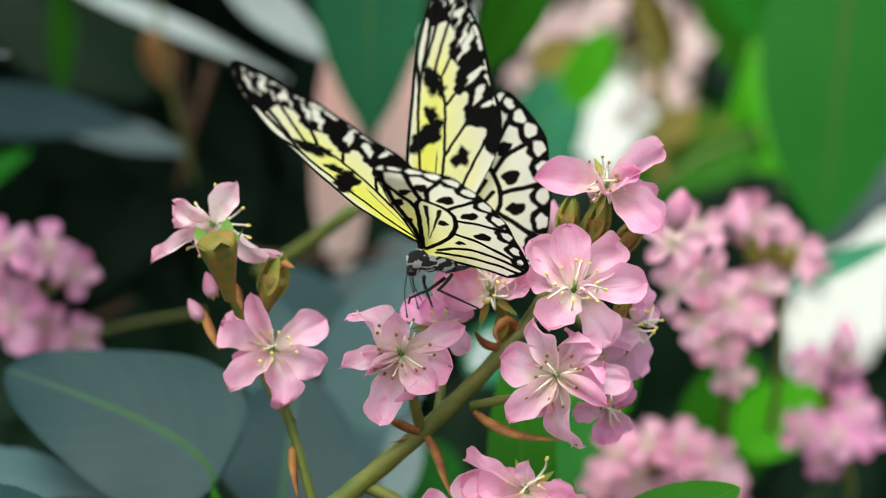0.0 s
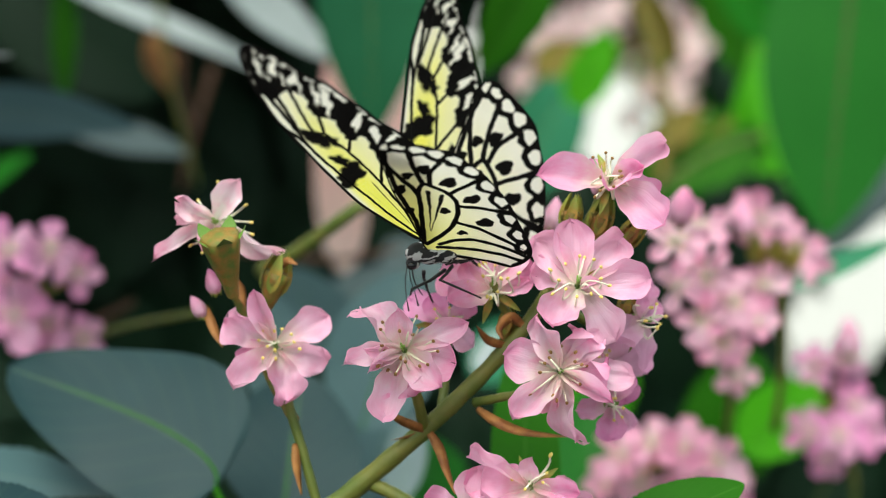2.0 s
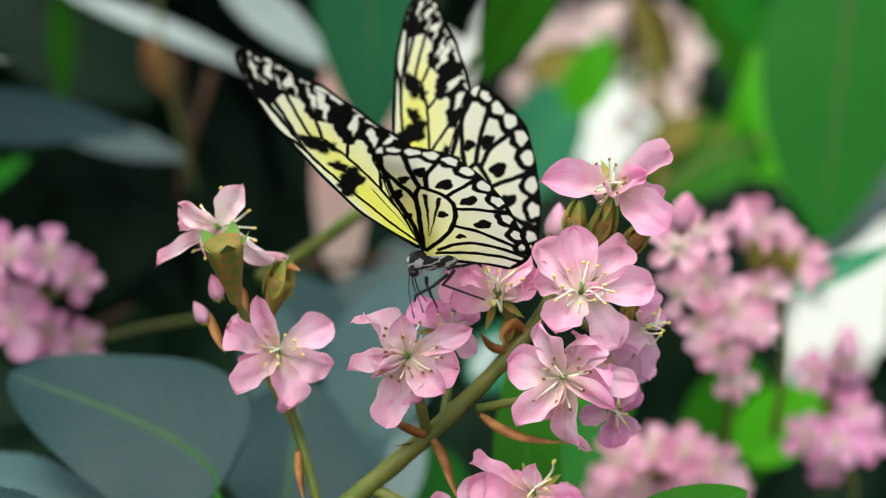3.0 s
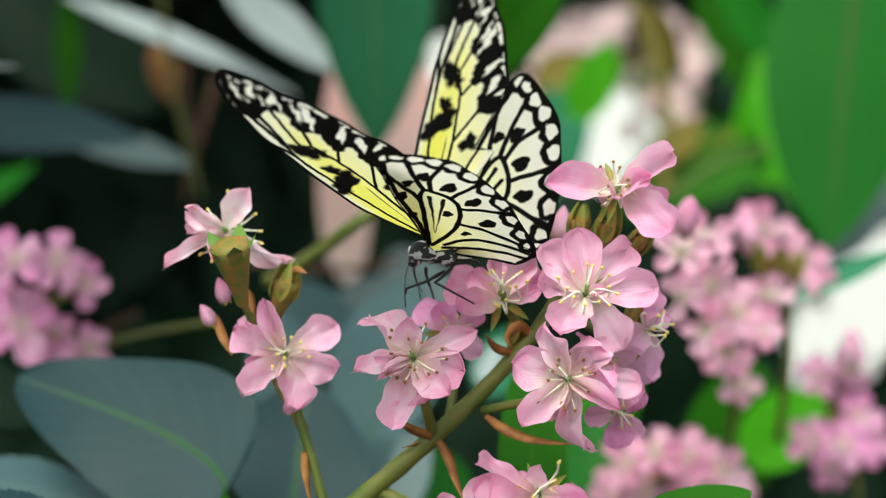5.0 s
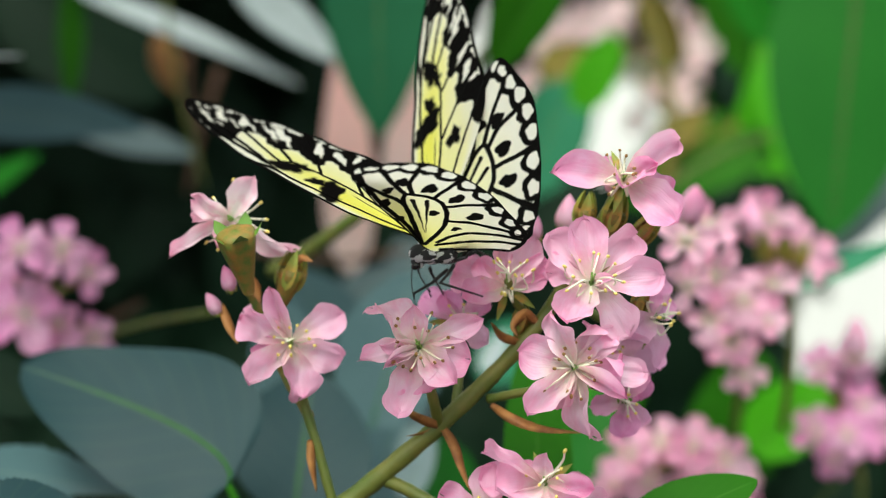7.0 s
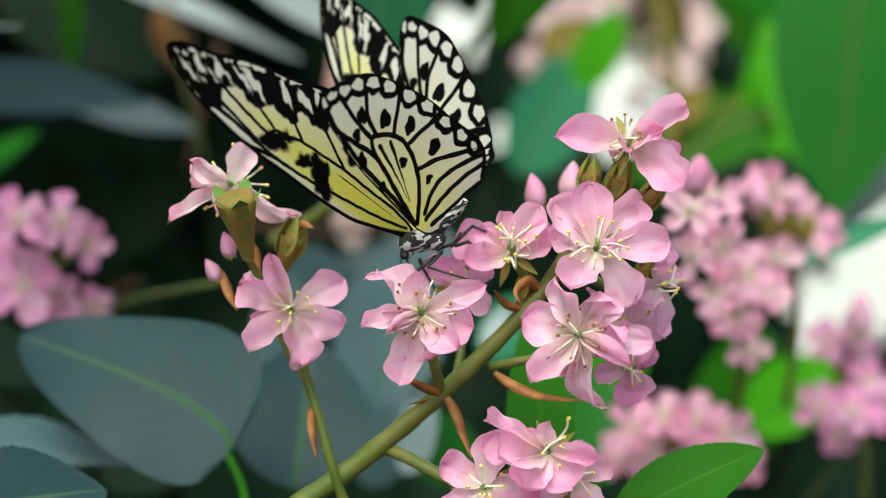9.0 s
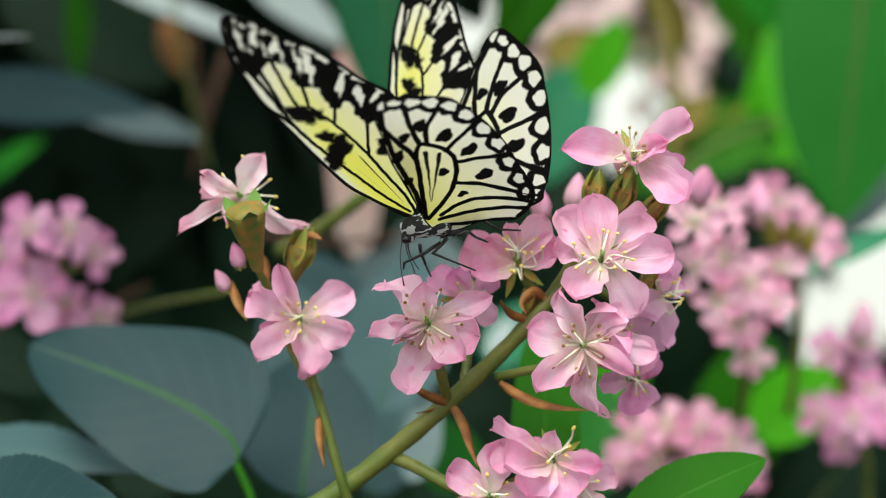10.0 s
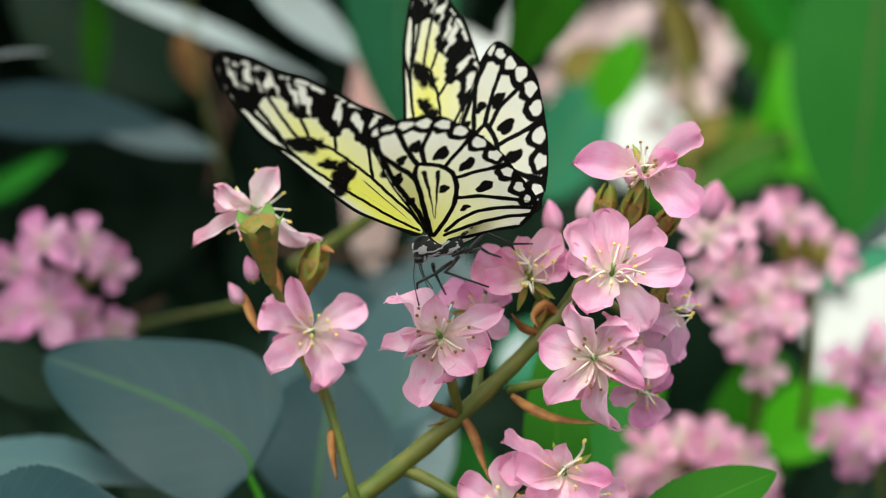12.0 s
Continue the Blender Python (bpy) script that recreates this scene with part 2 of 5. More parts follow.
CALYX = plain_material("olive_calyx", (0.07, 0.15, 0.015), (0.31, 0.13, 0.025), 420.0, 0.6, 0.6, crisp=2.4)
GREEN_CUP = plain_material("green_cup", (0.13, 0.27, 0.04), (0.28, 0.42, 0.10), 120.0, 0.5, 0.2)
GREEN_LOBE = plain_material("green_lobe", (0.07, 0.17, 0.015), (0.14, 0.26, 0.03), 90.0, 0.55, 0.3)
FILAMENT = plain_material("cream_filament", (0.80, 0.78, 0.60), (0.86, 0.84, 0.72), 200.0, 0.5, 0.1)
YELLOW = plain_material("yellow_anther", (0.78, 0.60, 0.12), (0.85, 0.72, 0.25), 400.0, 0.7, 0.3)
BROWN = plain_material("brown_anther", (0.20, 0.10, 0.03), (0.33, 0.18, 0.05), 400.0, 0.7, 0.3)
SOIL = plain_material("dark_soil", (0.018, 0.013, 0.010), (0.045, 0.030, 0.02), 30.0, 0.95, 0.8)
CHITIN = plain_material("black_chitin", (0.004, 0.004, 0.005), (0.010, 0.010, 0.011), 300.0, 0.5, 0.2)
VEIN = plain_material("black_vein", (0.003, 0.003, 0.003), (0.006, 0.006, 0.006), 300.0, 0.9, 0.1)
VEIN.node_tree.nodes["Principled BSDF"].inputs["Specular IOR Level"].default_value = 0.05
EYE = plain_material("black_eye", (0.004, 0.004, 0.005), (0.01, 0.01, 0.012), 900.0, 0.15, 0.1)


def fur_material():
    """Black body with white flecks and bands."""
    m, tree, bsdf = material("black_white_body")
    ch = channels(tree)
    n = grain(tree, 820.0, 2.0, stretch=(0.35, 1, 1))
    f = calc(tree, 'MULTIPLY', calc(tree, 'GREATER_THAN', n, 0.53), 1.0)
    col = mix(tree, f, (0.012, 0.012, 0.014), (0.5, 0.51, 0.52))
    tree.links.new(col, bsdf.inputs["Base Color"])
    bsdf.inputs["Roughness"].default_value = 0.75
    relief(tree, bsdf, grain(tree, 2500.0, 2.0), 0.5, 0.0002)
    return m


BODY = fur_material()


def wing_material():
    """Scales: black where the pattern says so, else cream to yellow; thin enough to glow."""
    m, tree, bsdf = material("wing_scales")
    ch = channels(tree)
    fine = grain(tree, 2600.0, 2.0)
    soft = grain(tree, 160.0, 3.0)
    light = mix(tree, ch[1], (0.86, 0.83, 0.77), (0.88, 0.84, 0.03))
    light = mix(tree, calc(tree, 'MULTIPLY', soft, 0.10), light, (0.70, 0.70, 0.52))
    light = mix(tree, calc(tree, 'MULTIPLY', fine, 0.25), light, (0.95, 0.94, 0.88))
    black = mix(tree, fine, (0.002, 0.002, 0.002), (0.009, 0.008, 0.008))
    edge = calc(tree, 'ADD', ch[0], calc(tree, 'MULTIPLY', calc(tree, 'SUBTRACT', fine, 0.5), 0.5))
    st = tree.nodes.new("ShaderNodeMapRange")
    st.interpolation_type = 'SMOOTHSTEP'
    st.inputs["From Min"].default_value, st.inputs["From Max"].default_value = 0.22, 0.82
    tree.links.new(edge, st.inputs["Value"])
    col = mix(tree, st.outputs[0], light, black)
    tree.links.new(col, bsdf.inputs["Base Color"])
    bsdf.inputs["Roughness"].default_value = 0.6
    bsdf.inputs["Specular IOR Level"].default_value = 0.02
    relief(tree, bsdf, calc(tree, 'ADD', fine, ch[0]), 0.25, 0.0002)
    see_through(tree, bsdf, col, 0.64)
    return m


WING = wing_material()

# ---- ground and the far side of the planting ----
def ground():
    n = 60
    s = np.linspace(-1, 1, n)
    s = np.sign(s) * np.abs(s) ** 3 * 400
    gx, gy = np.meshgrid(s, s, indexing="ij")
    rng = np.random.default_rng(4)
    gz = rng.uniform(-0.02, 0.02, gx.shape)
    thing("ground", sheet("ground", np.stack([gx, gy, gz], -1), np.zeros((n, n, 4))), SOIL, Matrix(),
          "dark damp planting soil under the bushes", "soil", kind="structure")


ground()

# emission puts the brightness of daylight into an added backdrop
GLOW, gt, gb = material("glowing_white")
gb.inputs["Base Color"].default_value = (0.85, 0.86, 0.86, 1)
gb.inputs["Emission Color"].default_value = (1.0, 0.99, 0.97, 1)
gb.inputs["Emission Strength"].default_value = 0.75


def glow_backdrop():
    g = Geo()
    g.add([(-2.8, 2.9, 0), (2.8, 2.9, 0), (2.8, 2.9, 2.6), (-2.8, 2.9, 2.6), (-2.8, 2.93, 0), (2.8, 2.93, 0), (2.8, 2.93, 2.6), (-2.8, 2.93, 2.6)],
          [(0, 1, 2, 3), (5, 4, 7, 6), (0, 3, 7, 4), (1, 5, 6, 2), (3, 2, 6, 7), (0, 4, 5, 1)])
    thing("backdrop", g.mesh("backdrop"), GLOW, Matrix(), "glowing white backdrop added for the daylight beyond the bushes", "greenhouse wall",
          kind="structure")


glow_backdrop()


def blade_grid(length, width, nu, nv, bend=0.0, fold=0.0, serr=0.0, wave=0.0, p=0.9, q=0.8, seed=0, sweep=0.0):
    """Points and colours of one leaf blade along +x, upper face +z."""
    rng = random.Random(seed)
    ph = rng.uniform(0, 6)
    u = np.linspace(0, 1, nu)[:, None]
    v = np.linspace(-1, 1, nv)[None, :]
    h = width / 2 * np.sin(np.pi * np.clip(u, 0, 1) ** p) ** q
    h = h * (1 + serr * (((u * 26) % 1.0) - 0.5) * np.abs(v) ** 6)
    x = u * length + 0 * v
    y = h * v + sweep * length * np.sin(np.pi * np.sqrt(u))
    z = -bend * length * u ** 2 + fold * np.abs(h * v) + wave * width * np.sin(u * 9 + ph + v * 1.5) * np.abs(v) ** 2
    col = np.stack([u + 0 * v, 0.5 + 0.5 * v + 0 * u, 0 * x, 0 * x + 1], -1)
    return np.stack([x, y, z], -1), col


def leaf(base, tip, facing, width, mat_, label, bend=0.1, fold=0.15, serr=0.0, wave=0.03, p=0.9, q=0.8, rib=STEM, stalk=None, seed=0, group="", sweep=0.0):
    """A leaf: blade with its raised midrib, and its stalk where it shows."""
    L = (Vector(tip) - Vector(base)).length
    m = along(base, tip, facing)
    grid, col = blade_grid(L, width, 70 if serr else 44, 21, bend, fold, serr, wave, p, q, seed, sweep)
    grid[..., 2] += bend * L * (np.linspace(0, 1, grid.shape[0])[:, None])
    blade = thing("leaf", sheet("leaf_blade", grid, col), mat_, m, label, "leaf", group)
    c = grid[:, 10]
    g = Geo().tube([tuple(q_ + np.array([0, 0, -0.0002])) for q_ in c[:-2]], taper(width * 0.013, width * 0.003, len(c) - 3), 6)
    part("midrib", g.mesh("midrib"), rib, blade)
    if stalk is not None:
        g = Geo().tube(smooth_line([m.inverted() @ Vector(stalk), ((m.inverted() @ Vector(stalk)) * 0.4 + Vector((-0.002, 0, -0.001))), (0.0, 0, 0)], 12), taper(width * 0.03, width * 0.022, 12), 7)
        part("petiole", g.mesh("petiole"), rib, blade)
    return blade


def hedge():
    """The dense dark foliage behind: many broad leaves, with the gaps through which the glowing backdrop shows; an
    unseen leaf roof is added.
    """
    rng = random.Random(11)
    gaps = [(0.434, -0.075, 0.070, 0.074), (0.470, 0.006, 0.055, 0.026), (0.166, 0.135, 0.040, 0.046), (0.012, 0.225, 0.032, 0.034), (0.214, 0.182, 0.012, 0.022), (0.050, 0.076, 0.009, 0.031), (0.043, -0.089, 0.001, 0.004), (-0.048, -0.179, 0.012, 0.018), (-0.087, -0.031, 0.005, 0.005)]
    g = []
    cols = []
    faces = []
    n = 0
    grid0, col0 = blade_grid(1.0, 0.5, 6, 5, 0.25, 0.2)
    idx = np.arange(30).reshape(6, 5)
    f0 = np.stack([idx[:-1, :-1], idx[1:, :-1], idx[1:, 1:], idx[:-1, 1:]], -1).reshape(-1, 4)
    for k in range(6950):
        a, b, d = rng.uniform(-1.1, 1.1), rng.uniform(-0.95, 0.62), rng.uniform(1.3, 1.55)
        s = rng.uniform(0.10, 0.18)
        if k >= 5000:
            # leaves added overhead, out of view, to block the light on this side
            a, b, d = rng.uniform(-0.95, -0.115), rng.uniform(0.30, 0.46), rng.choice((rng.uniform(-0.06, 0.40), rng.uniform(1.0, 1.5)))
        elif any(((a - ga) / (ra + 0.042)) ** 2 + ((b - gb_) / (rb + 0.042)) ** 2 < 1 for ga, gb_, ra, rb in gaps):
            continue
        c = Vector((0, 0, 0.8)) + RIGHT * a + UP * b - TOWARD * d
        if c.z < 0.05:
            continue
        ang = rng.uniform(-2.6, -0.5)
        x = aim(math.cos(ang), math.sin(ang), rng.uniform(-0.2, 0.5))
        m = along(c - x * s * 0.5, c + x * s * 0.5, aim(rng.uniform(-0.4, 0.4), rng.uniform(0.0, 0.8), 1))
        m3 = np.array(m.to_3x3())
        pts = (grid0.reshape(-1, 3) * s) @ m3.T + np.array(m.translation)
        g.append(pts)
        cols.append(col0.reshape(-1, 4))
        faces.append(f0 + n)
        n += 30
    me = bpy.data.meshes.new("hedge_foliage")
    me.from_pydata(np.concatenate(g).tolist(), [], np.concatenate(faces).tolist())
    at = me.color_attributes.new("lv", 'FLOAT_COLOR', 'POINT')
    at.data.foreach_set("color", np.concatenate(cols).astype(np.float32).ravel())
    me.shade_smooth()
    thing("hedge_foliage", me, SHADE_DARK_LEAF, Matrix(), "dense broad-leaved foliage, shade put into its green, unseen shading leaves added", "foliage", kind="stuff")


hedge()

# ---- broad leaves round the flowers ----
leaf((-0.0629, 0.0582, 0.7229), (-0.1273, 0.0921, 0.7486), aim(0.1, 0.45, 1), 0.0463, GLAUCOUS, "large blue-green oval leaf with a pale midrib", 0.10, 0.06, 0, 0.03, 0.52, 0.60, GREEN_LEAF, (-0.0560, 0.0418, 0.7086), 1, "broad leaves", -0.09)
leaf((-0.0508, 0.1146, 0.6942), (-0.0472, 0.1514, 0.7318), aim(0.1, 0.2, 1), 0.0440, GLAUCOUS, "blue-green oval leaf below the small flower stalk", 0.05, 0.10, 0, 0.02, 0.8, 0.6, GREEN_LEAF, None, 2, "broad leaves")
leaf((-0.1167, -0.0216, 0.7348), (-0.0846, 0.0038, 0.7319), aim(-0.1, 0.8, 1), 0.0300, GLAUCOUS, "blue-green leaf with a toothed edge low in front", 0.05, 0.1, 0.06, 0.02, 0.9, 0.7, GREEN_LEAF, (-0.1227, -0.0277, 0.7289), 3, "broad leaves")
leaf((-0.1665, 0.1014, 0.7166), (-0.0945, 0.0863, 0.7109), aim(0, 1, 0.45), 0.0250, GREY_LEAF, "shaded dark leaf with a toothed edge", 0.1, 0.1, 0.14, 0.05, 0.9, 0.7, GREEN_LEAF, None, 4, "broad leaves")
leaf((-0.1601, 0.1362, 0.7419), (-0.1311, 0.1333, 0.7223), aim(0, 0.5, 1), 0.0188, SHADE_DARK_LEAF, "shaded dark leaf behind the blue-green leaf", 0.1, 0.1, 0, 0.03, 0.9, 0.7, STEM, None, 5, "broad leaves")
leaf((-0.1232, 0.1857, 0.6710), (-0.0892, 0.2213, 0.6991), aim(0, 0.5, 1), 0.0377, SHADE_DARK_LEAF, "dark leaf in the shade low down", 0.1, 0.1, 0, 0.03, 0.9, 0.7, SHADE_DARK_LEAF, None, 6, "broad leaves")
leaf((-0.2729, 0.4773, 0.7902), (-0.1529, 0.4474, 0.7830), aim(0, 0.6, 1), 0.0338, GREY_LEAF, "grey-green glossy leaf seen edge-on", 0.1, 0.1, 0, 0.03, 0.8, 0.7, STEM, None, 7, "broad leaves")
leaf((-0.2251, 0.5961, 0.7690), (-0.1497, 0.5945, 0.7526), aim(-0.1, 0.9, 0.8), 0.0270, MIST_LEAF, "pale leaf tip, skylight put into its colour", 0.1, 0.1, 0, 0.03, 0.8, 0.6, STEM, None, 8, "broad leaves")
leaf((-0.2444, 0.6707, 0.8528), (-0.0896, 0.6023, 0.7940), aim(0.2, 0.9, 0.6), 0.0235, PALE_LEAF, "long pale leaf, skylight put into its colour", 0.05, 0.1, 0, 0.02, 0.9, 0.8, STEM, None, 9, "broad leaves")
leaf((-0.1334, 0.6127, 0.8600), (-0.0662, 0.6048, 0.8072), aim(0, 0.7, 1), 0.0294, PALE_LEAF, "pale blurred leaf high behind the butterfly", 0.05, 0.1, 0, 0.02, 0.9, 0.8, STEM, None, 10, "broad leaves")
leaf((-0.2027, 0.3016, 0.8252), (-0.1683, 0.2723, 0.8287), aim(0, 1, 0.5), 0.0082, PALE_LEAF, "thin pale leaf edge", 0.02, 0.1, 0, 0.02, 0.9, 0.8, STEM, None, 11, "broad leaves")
leaf((-0.3238, 0.7937, 0.8675), (-0.2005, 0.7792, 0.7700), aim(0, 0.3, 1), 0.0879, SHADE_DARK_LEAF, "deep green shaded leaf high up", 0.1, 0.1, 0, 0.02, 0.9, 0.8, SHADE_DARK_LEAF, None, 12, "broad leaves")
leaf((-0.2373, 0.6726, 0.8633), (-0.2387, 0.6579, 0.7757), aim(0.3, 0.2, 1), 0.0168, GREEN_LEAF, "narrow green leaf hanging in the shade", 0.1, 0.1, 0, 0.02, 0.9, 0.8, STEM, None, 13, "broad leaves")
leaf((-0.3508, 0.7645, 0.6954), (-0.2876, 0.7720, 0.7346), aim(0, 0.3, 1), 0.0176, GRASS_LEAF, "small bright green leaf in the gloom", 0.1, 0.1, 0, 0.02, 0.9, 0.8, STEM, None, 14, "broad leaves")
leaf((-0.0391, 0.5000, 0.9049), (-0.0377, 0.4783, 0.7753), aim(0.1, 0.2, 1), 0.0599, HANG_LEAF, "hanging blue-green leaf behind the wings", 0.1, 0.12, 0, 0.02, 0.75, 0.75, STEM, None, 15, "broad leaves")
leaf((0.0456, 0.3137, 0.8741), (0.0153, 0.3244, 0.8176), aim(0.2, 0.4, 1), 0.0259, GREEN_LEAF, "deep green leaf arching behind the wings", 0.15, 0.25, 0, 0.02, 0.9, 0.8, GREEN_LEAF, None, 16, "broad leaves")
leaf((0.2465, 0.6261, 0.8974), (0.2250, 0.5930, 0.7026), aim(-0.3, 0.1, 1), 0.0955, DEEP_LEAF, "very large deep green hanging leaf", 0.05, 0.15, 0, 0.02, 0.8, 0.7, TWIG, None, 17, "broad leaves")
leaf((0.2165, 0.7933, 0.8095), (0.2622, 0.7110, 0.6750), aim(-0.4, 0.3, 1), 0.0377, BRIGHT_LEAF, "bright yellow-green leaf beside the large one", 0.05, 0.15, 0, 0.02, 0.85, 0.8, STEM, None, 18, "broad leaves")
leaf((0.1565, 0.7740, 0.7079), (0.2436, 0.7825, 0.7511), aim(0, 0.5, 1), 0.0387, GREEN_LEAF, "bright green leaf in soft light", 0.05, 0.15, 0, 0.02, 0.85, 0.8, STEM, None, 19, "broad leaves")
leaf((0.1995, 0.8872, 0.6534), (0.2649, 0.8954, 0.6966), aim(0, 0.5, 1), 0.0622, SHADE_DARK_LEAF, "dark leaf among the bright ones", 0.05, 0.15, 0, 0.02, 0.85, 0.8, STEM, None, 20, "broad leaves")
leaf((0.0557, 1.0098, 0.6715), (0.1127, 1.0280, 0.7754), aim(0.2, 0.3, 1), 0.0681, TEAL_LEAF, "blue-green leaf out in the distance", 0.05, 0.15, 0, 0.02, 0.85, 0.6, STEM, None, 21, "broad leaves")
leaf((0.0191, 0.0142, 0.7247), (0.0222, 0.0803, 0.7556), aim(0.1, 0.1, 1), 0.0185, GREEN_LEAF, "upright mid-green leaf behind the flower stem", 0.02, 0.1, 0, 0.01, 0.7, 0.35, GREEN_LEAF, None, 22, "broad leaves")
leaf((0.0335, -0.0169, 0.7312), (0.0685, -0.0089, 0.7458), aim(-0.1, 0.7, 1), 0.0165, GREEN_LEAF, "fresh green leaf with a finely toothed edge", 0.15, 0.1, 0.05, 0.01, 0.85, 0.7, GREEN_LEAF, None, 23, "broad leaves")
leaf((0.1393, 0.4508, 0.5966), (0.1566, 0.4628, 0.6662), aim(0.1, 0.2, 1), 0.0522, GREEN_LEAF, "upright green leaf between the far flowers", 0.05, 0.1, 0, 0.01, 0.75, 0.5, GREEN_LEAF, None, 24, "broad leaves")
leaf((0.1484, 0.4249, 0.6226), (0.1880, 0.4311, 0.6562), aim(-0.1, 0.3, 1), 0.0362, BRIGHT_LEAF, "bright green leaf between the far flowers", 0.05, 0.1, 0, 0.01, 0.8, 0.6, GREEN_LEAF, None, 25, "broad leaves")
leaf((0.1370, 0.2910, 0.7320), (0.1857, 0.2950, 0.7515), aim(0, 0.3, 1), 0.0102, TEAL_LEAF, "blue-green leaf edge against the white backdrop", 0.05, 0.1, 0, 0.01, 0.8, 0.7, GREEN_LEAF, None, 26, "broad leaves")
leaf((0.2296, 0.6491, 0.6823), (0.2937, 0.6606, 0.7453), aim(0.2, 0.5, 1), 0.0284, MIST_LEAF, "soft grey-green leaf before the white backdrop", 0.05, 0.1, 0, 0.01, 0.8, 0.7, GREEN_LEAF, None, 27, "broad leaves")
leaf((-0.0369, 0.2734, 0.6423), (-0.0174, 0.3405, 0.6780), aim(0.1, 0.3, 1), 0.0326, GREY_LEAF, "grey-green leaf in the shade of the stem", 0.05, 0.1, 0, 0.01, 0.8, 0.7, GREEN_LEAF, None, 28, "broad leaves")
leaf((-0.0579, 0.4586, 0.6600), (-0.0816, 0.4665, 0.7093), aim(0.1, 0.3, 1), 0.0430, GREY_LEAF, "shaded grey-green leaf behind the flowers", 0.05, 0.1, 0, 0.01, 0.8, 0.7, GREEN_LEAF, None, 29, "broad leaves")
leaf((0.0002, 0.2739, 0.6424), (-0.0115, 0.2792, 0.6744), aim(0.1, 0.3, 1), 0.0272, DEEP_LEAF, "green leaf glimpsed below the stem", 0.05, 0.1, 0, 0.01, 0.8, 0.7, GREEN_LEAF, None, 30, "broad leaves")
leaf((0.0639, 0.3613, 0.6137), (0.0690, 0.3997, 0.6607), aim(0.1, 0.3, 1), 0.0320, DEEP_LEAF, "green leaf in the shade of the flowers", 0.05, 0.1, 0, 0.01, 0.8, 0.7, GREEN_LEAF, None, 31, "broad leaves")
leaf((0.1839, 0.4758, 0.5604), (0.2202, 0.4839, 0.6055), aim(0.1, 0.3, 1), 0.0468, SHADE_DARK_LEAF, "dark leaf below the far flowers", 0.05, 0.1, 0, 0.01, 0.8, 0.7, STEM, None, 32, "broad leaves")
for k_, (b_, t_, w_) in enumerate((((-0.0581, 0.5588, 0.6886), (-0.0650, 0.6124, 0.8199), 0.031), ((-0.0315, 0.5469, 0.7362), (-0.0130, 0.5808, 0.8133), 0.027))):
    leaf(b_, t_, aim(0.1, 0.2, 1), w_, SALMON, "large soft pink bract behind the wings", 0.05, 0.2, 0, 0.02, 0.7, 0.7, SALMON, None, 40 + k_, "pink bracts")



def branch(pts, r0, r1, mat_, label):
    g = Geo().tube(smooth_line(pts, 20), taper(r0 * MM, r1 * MM, 20), 9)
    thing("branch", g.mesh("branch"), mat_, Matrix(), label, "branch")


branch([(-0.0620, 0.1714, 0.7618), (-0.0474, 0.1581, 0.7718), (-0.0263, 0.1460, 0.7886), (-0.0085, 0.1785, 0.7997)], 2.6, 2.0, STEM, "thick green branch crossing behind the butterfly")
branch([(-0.0935, 0.3494, 0.7378), (-0.0555, 0.3494, 0.7341), (-0.0208, 0.3801, 0.7329)], 1.6, 1.2, TWIG, "dark brown twig behind the butterfly")
branch([(-0.1702, 0.6116, 0.8566), (-0.1633, 0.6028, 0.8038), (-0.1463, 0.5915, 0.7344)], 1.6, 1.2, STEM, "thin olive stem hanging in the shade")
branch([(-0.1487, 0.6935, 0.7986), (-0.1632, 0.6854, 0.7517), (-0.1703, 0.6798, 0.7193)], 3.0, 1.6, TWIG, "short brown twig in the shade")
branch([(-0.1969, 0.3387, 0.6827), (-0.1395, 0.2842, 0.7155), (-0.0852, 0.1982, 0.7426)], 1.4, 1.2, STEM, "thin green stem behind the blue-green leaf")
branch([(-0.2371, 0.4540, 0.6482), (-0.1950, 0.4292, 0.6780), (-0.1554, 0.4330, 0.6976)], 2.0, 1.2, TWIG, "dry brown stem in the shade")
branch([(0.1222, 0.6532, 0.7166), (0.1648, 0.6586, 0.7447), (0.2145, 0.6623, 0.7623)], 1.6, 1.2, STEM, "olive stem among the far leaves")
branch([(-0.0026, 0.4813, 0.7906), (0.0115, 0.4552, 0.8154), (0.0300, 0.4294, 0.8413)], 2.2, 2.2, STEM, "green stem beside the arching leaf")
leaf((0.0985, 0.9023, 0.7525), (0.1289, 0.9129, 0.8129), aim(0.1, 0.5, 1), 0.0366, BRIGHT_LEAF, "bright green leaf among the far blossoms", 0.05, 0.1, 0, 0.01, 0.8, 0.6, GREEN_LEAF, None, 33, "broad leaves")
leaf((0.1523, 0.8341, 0.7042), (0.2063, 0.8405, 0.7371), aim(0.1, 0.5, 1), 0.0323, GREEN_LEAF, "olive green leaf among the far blossoms", 0.05, 0.1, 0, 0.01, 0.8, 0.6, GREEN_LEAF, None, 34, "broad leaves")
leaf((0.2321, 0.8315, 0.7954), (0.2180, 0.8183, 0.7145), aim(0.1, 0.5, 1), 0.0349, BRIGHT_LEAF, "bright green leaf high among the blossoms", 0.05, 0.1, 0, 0.01, 0.8, 0.6, GREEN_LEAF, None, 35, "broad leaves")
leaf((0.1326, 0.4979, 0.6313), (0.2022, 0.5275, 0.6266), aim(0.1, 0.3, 1), 0.0215, GREEN_LEAF, "green leaf lying under the far flowers", 0.05, 0.1, 0, 0.01, 0.8, 0.6, GREEN_LEAF, None, 39, "broad leaves")
